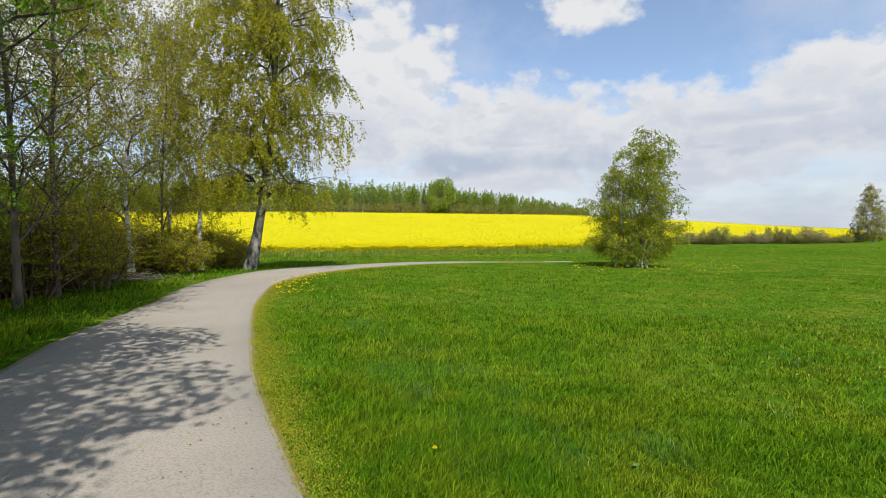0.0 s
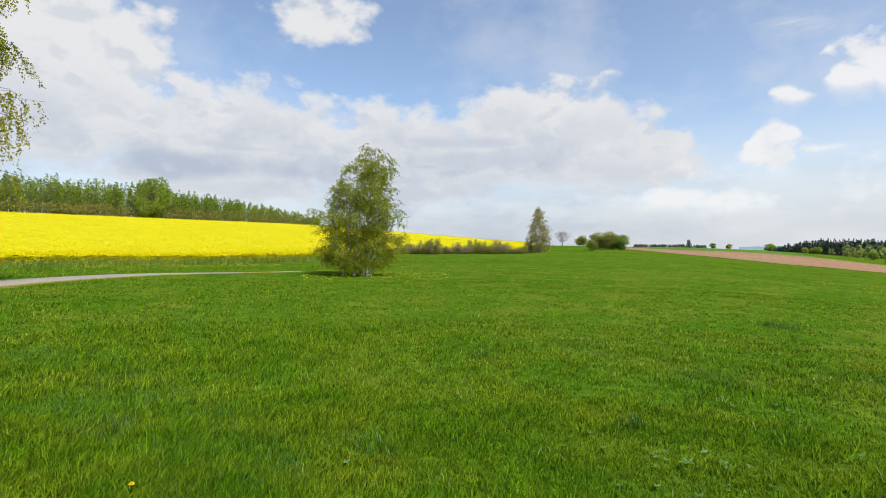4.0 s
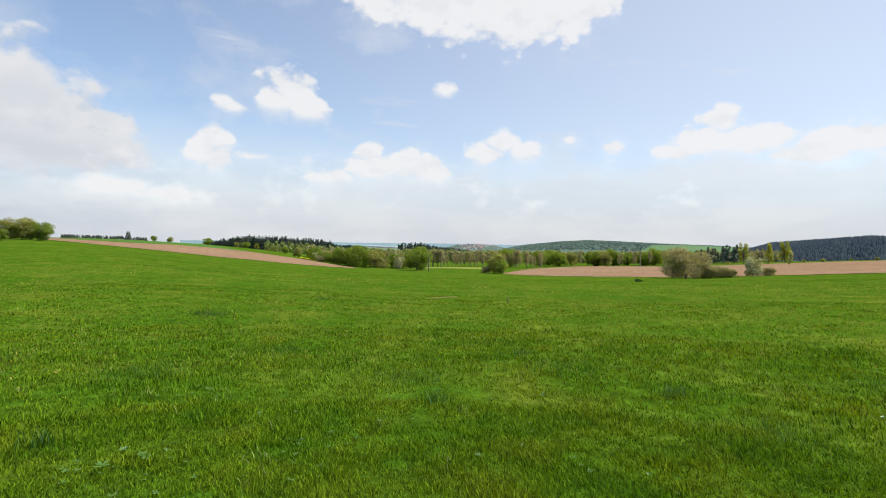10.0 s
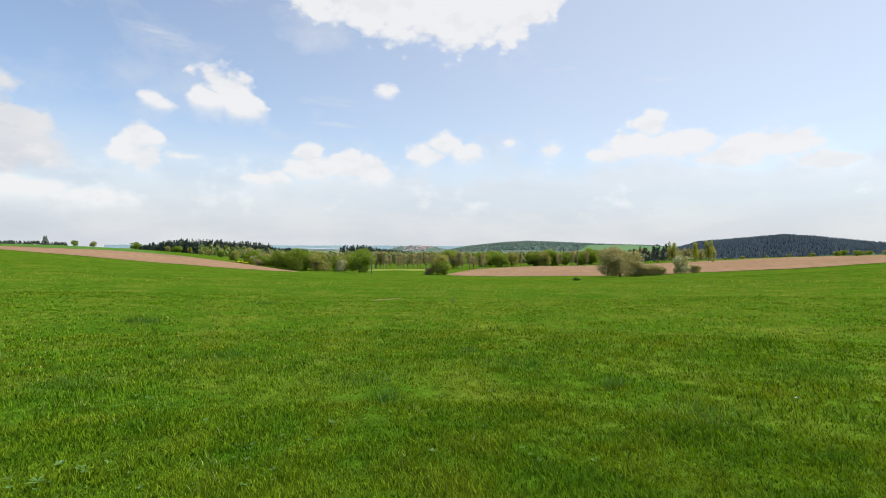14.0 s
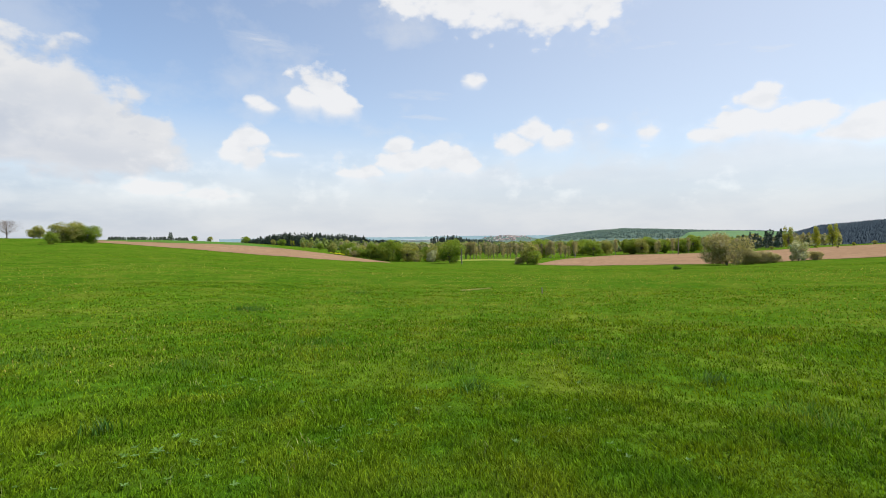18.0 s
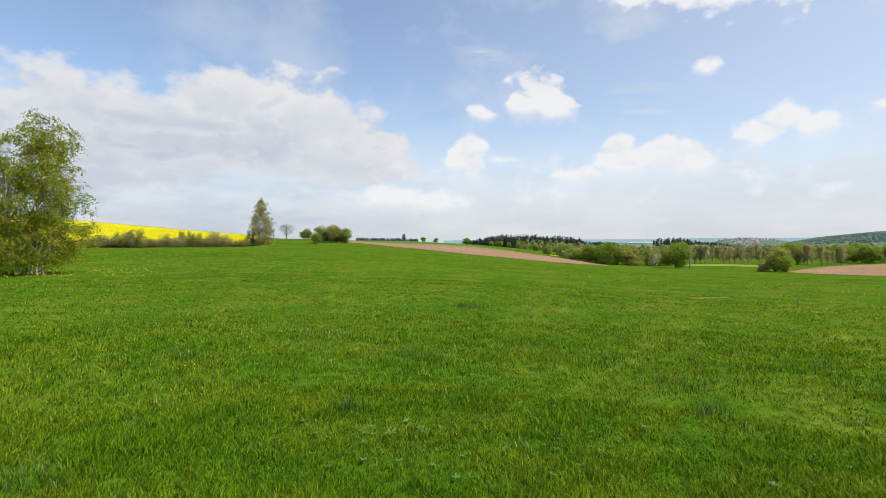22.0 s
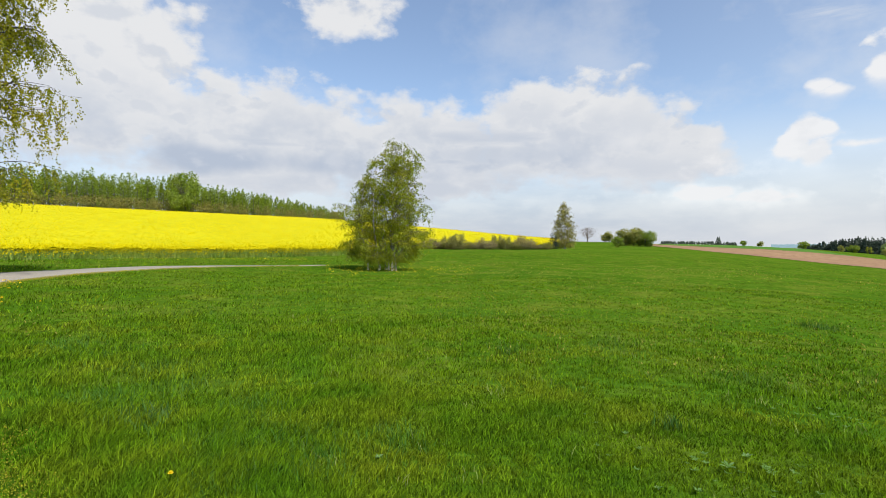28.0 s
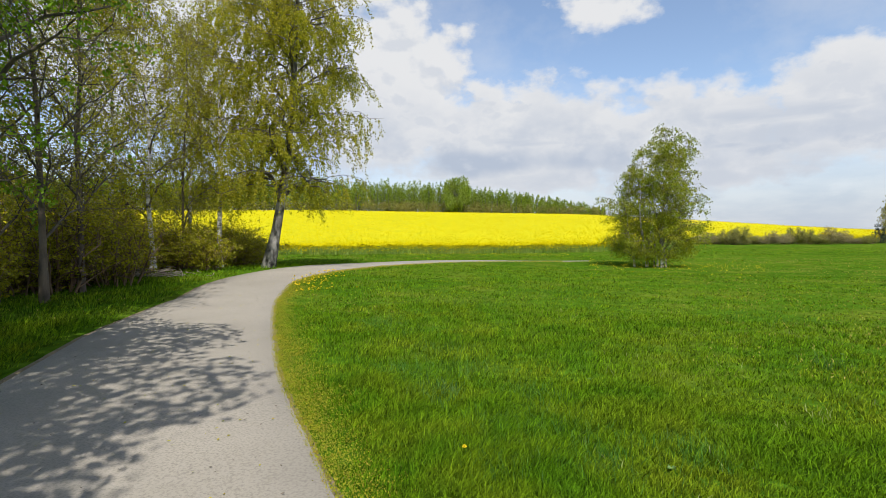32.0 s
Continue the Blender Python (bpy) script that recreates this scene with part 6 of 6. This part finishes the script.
def tufts(name, mat, spots, n, hgt, w, label, seed):
    rng = np.random.default_rng(seed)
    xs, ys = [], []
    for az, r, rad in spots:
        c = spot(az, r)
        xs.append(c.x + rng.normal(size=n) * rad)
        ys.append(c.y + rng.normal(size=n) * rad)
    x, y = np.concatenate(xs), np.concatenate(ys)
    V, F = blades(rng, x, y, rng.uniform(0.5, 1, len(x)) * hgt, np.full(len(x), w), 1.0)
    tagged(new(name, mesh_of(name, V, F, mat)), label, "grass", kind="stuff")


tufts("dry_grass_streak", M_DRY, [(83.9 + 0.22 * k, 23 + 0.16 * k, 0.05) for k in range(14)], 70, 0.07, 0.012, "streak of pale dry grass across the meadow", 91)
tufts("weed_tuft", M_WEED, [(62.3, 14, .16), (61.4, 14.1, .14), (63.1, 13.9, .14), (105.2, 62, .9), (104.2, 62, .7), (-1.2, 5.2, .14), (-.2, 5.4, .1), (95, 9, .1), (35, 8, .12), (73, 20, .2), (87, 6, .08), (110, 7, .1), (52, 5.2, .08)],
      70, 0.17, 0.010, "darker tufts of coarse weeds in the meadow", 92)
tufts("coarse_grass", M_COARSE, [(-5.5, 6.2, .22), (-2.5, 5.6, .25), (-1.0, 7.4, .3), (3.5, 4.6, .25), (-4, 8.5, .4), (-7.5, 9.5, .3), (1.5, 6.3, .25), (7, 4.2, .2), (11, 4.6, .22), (9, 5.4, .2),
      (16, 3.9, .2), (24, 4.3, .18), (5, 3.7, .15), (2, 12, .5), (12, 15, .7), (30, 12, .6), (45, 9, .3), (58, 7.5, .25), (70, 8.8, .3), (84, 7, .25), (100, 8, .3), (118, 6, .25), (126, 9, .3), (134, 5, .2)],
      260, 0.135, 0.006, "longer tufts of bluish coarse grass in the meadow", 94)


def weed_rosette(at):
    """A flat rosette of broad leaves, each folded along its rib and arching."""
    rng = np.random.default_rng(99)
    root = thing("dock_rosette", at, "low rosette of broad dull green dock leaves in the grass", "weed", "rosettes in the meadow")
    for k in range(7):
        a = k * 0.9 + rng.uniform(-0.25, 0.25)
        ln = rng.uniform(0.07, 0.15)
        V, rise = [], rng.uniform(0.2, 1.1)
        for q, (t, wd) in enumerate(((0.0, 0.12), (0.3, 0.75), (0.65, 1.0), (1.0, 0.1))):
            mid = np.array([t * ln, 0, 0.10 + ln * rise * (1.2 * t - 0.6 * t * t)])
            for sgn in (-1, 0, 1):
                p = mid + np.array([0, sgn * wd * ln * 0.19, abs(sgn) * 0.012])
                V.append((p[0] * math.cos(a) - p[1] * math.sin(a), p[0] * math.sin(a) + p[1] * math.cos(a), p[2]))
        F = [(q * 3 + c, q * 3 + c + 3, q * 3 + c + 4, q * 3 + c + 1) for q in range(3) for c in range(2)]
        part("leaf", mesh_of("leaf", V, np.array(F), M_DOCK, True), root)
    return root


rosette = weed_rosette(spot(57.2, 4.4))
rosette.scale = (0.5, 0.5, 0.5)
for az, r, wide_m, count in ((57, 4.4, .32, 26), (74, 4.6, .2, 12), (63.8, 6.4, .22, 14), (66, 4.1, .25, 6), (80, 5, .3, 6), (95, 5.5, .7, 9), (105, 4.6, .5, 8), (40, 5, .5, 6), (20, 5, .6, 6), (70, 7, 2.0, 14), (115, 7, 1.5, 8), (87, 9, 2.0, 10)):
    for k in range(count):
        c = spot(az, r)
        x, y = c.x + rng.normal() * wide_m, c.y + rng.normal() * wide_m
        if path_distance(np.array([x]), np.array([y]))[0][0] > WIDTH / 2 + 0.3:
            copy_thing(rosette, pose(x, y, float(height(x, y)), rng.uniform(-14, 14), rng.uniform(-14, 14), rng.uniform(0, 360)) @ Matrix.Scale(rng.uniform(0.3, 0.6), 4))
tufts("pale_weeds", M_BLADE_PALE, [(float(a), float(r), .10) for a, r in zip(rng.uniform(10, 125, 90), rng.uniform(3.4, 12, 90))], 9, 0.10, 0.009, "scattered pale grass stalks in the meadow", 93)


def tarp_pile(at):
    rng = np.random.default_rng(95)
    root = thing("covered_heap", at, "heap of material under a white tarpaulin by the field lane", "heap")
    n, m = 22, 12
    u, v = np.meshgrid(np.linspace(-1, 1, n), np.linspace(-1, 1, m), indexing="ij")
    z = 1.1 * np.clip(1 - u**2, 0, 1) ** 0.6 * np.clip(1 - v**2, 0, 1) ** 0.6 * (1 + 0.3 * np.sin(u * 6)) + rng.normal(size=u.shape) * 0.06
    i = np.arange(n * m).reshape(n, m)
    f = np.stack([i[:-1, :-1], i[1:, :-1], i[1:, 1:], i[:-1, 1:]], -1).reshape(-1, 4)
    part("tarpaulin", mesh_of("tarpaulin", np.stack([u * 3.0, v * 1.2, z * 0.4 - 0.05], -1).reshape(-1, 3), f, M_TARP, True), root)


tarp_pile(spot(140.9, 205))


def brush_pile(at):
    rng = np.random.default_rng(96)
    root = thing("brush_pile", at, "low pile of dry cut branches at the edge of the belt", "brushwood", kind="stuff")
    n = 150
    a = rng.uniform(0, 2 * np.pi, n)
    c = rng.normal(size=(n, 3)) * np.array([0.9, 0.5, 0.0])
    c[:, 2] = np.abs(rng.normal(size=n)) * 0.18 * np.exp(-(c[:, 0] / 1.1) ** 2) + 0.03
    d = np.stack([np.cos(a), np.sin(a), rng.normal(size=n) * 0.12], 1) * rng.uniform(0.3, 0.9, (n, 1))
    P = c[:, None] + d[:, None] * np.linspace(-0.5, 0.5, 4)[None, :, None] + rng.normal(size=(n, 4, 3)) * 0.03
    v, f = tubes(P, np.repeat(np.array([[0.014, 0.012, 0.009, 0.005]]), n, 0), 4)
    part("sticks", mesh_of("sticks", v, f, M_TWIG_PALE), root)


brush_pile(spot(-31.0, 20.2))
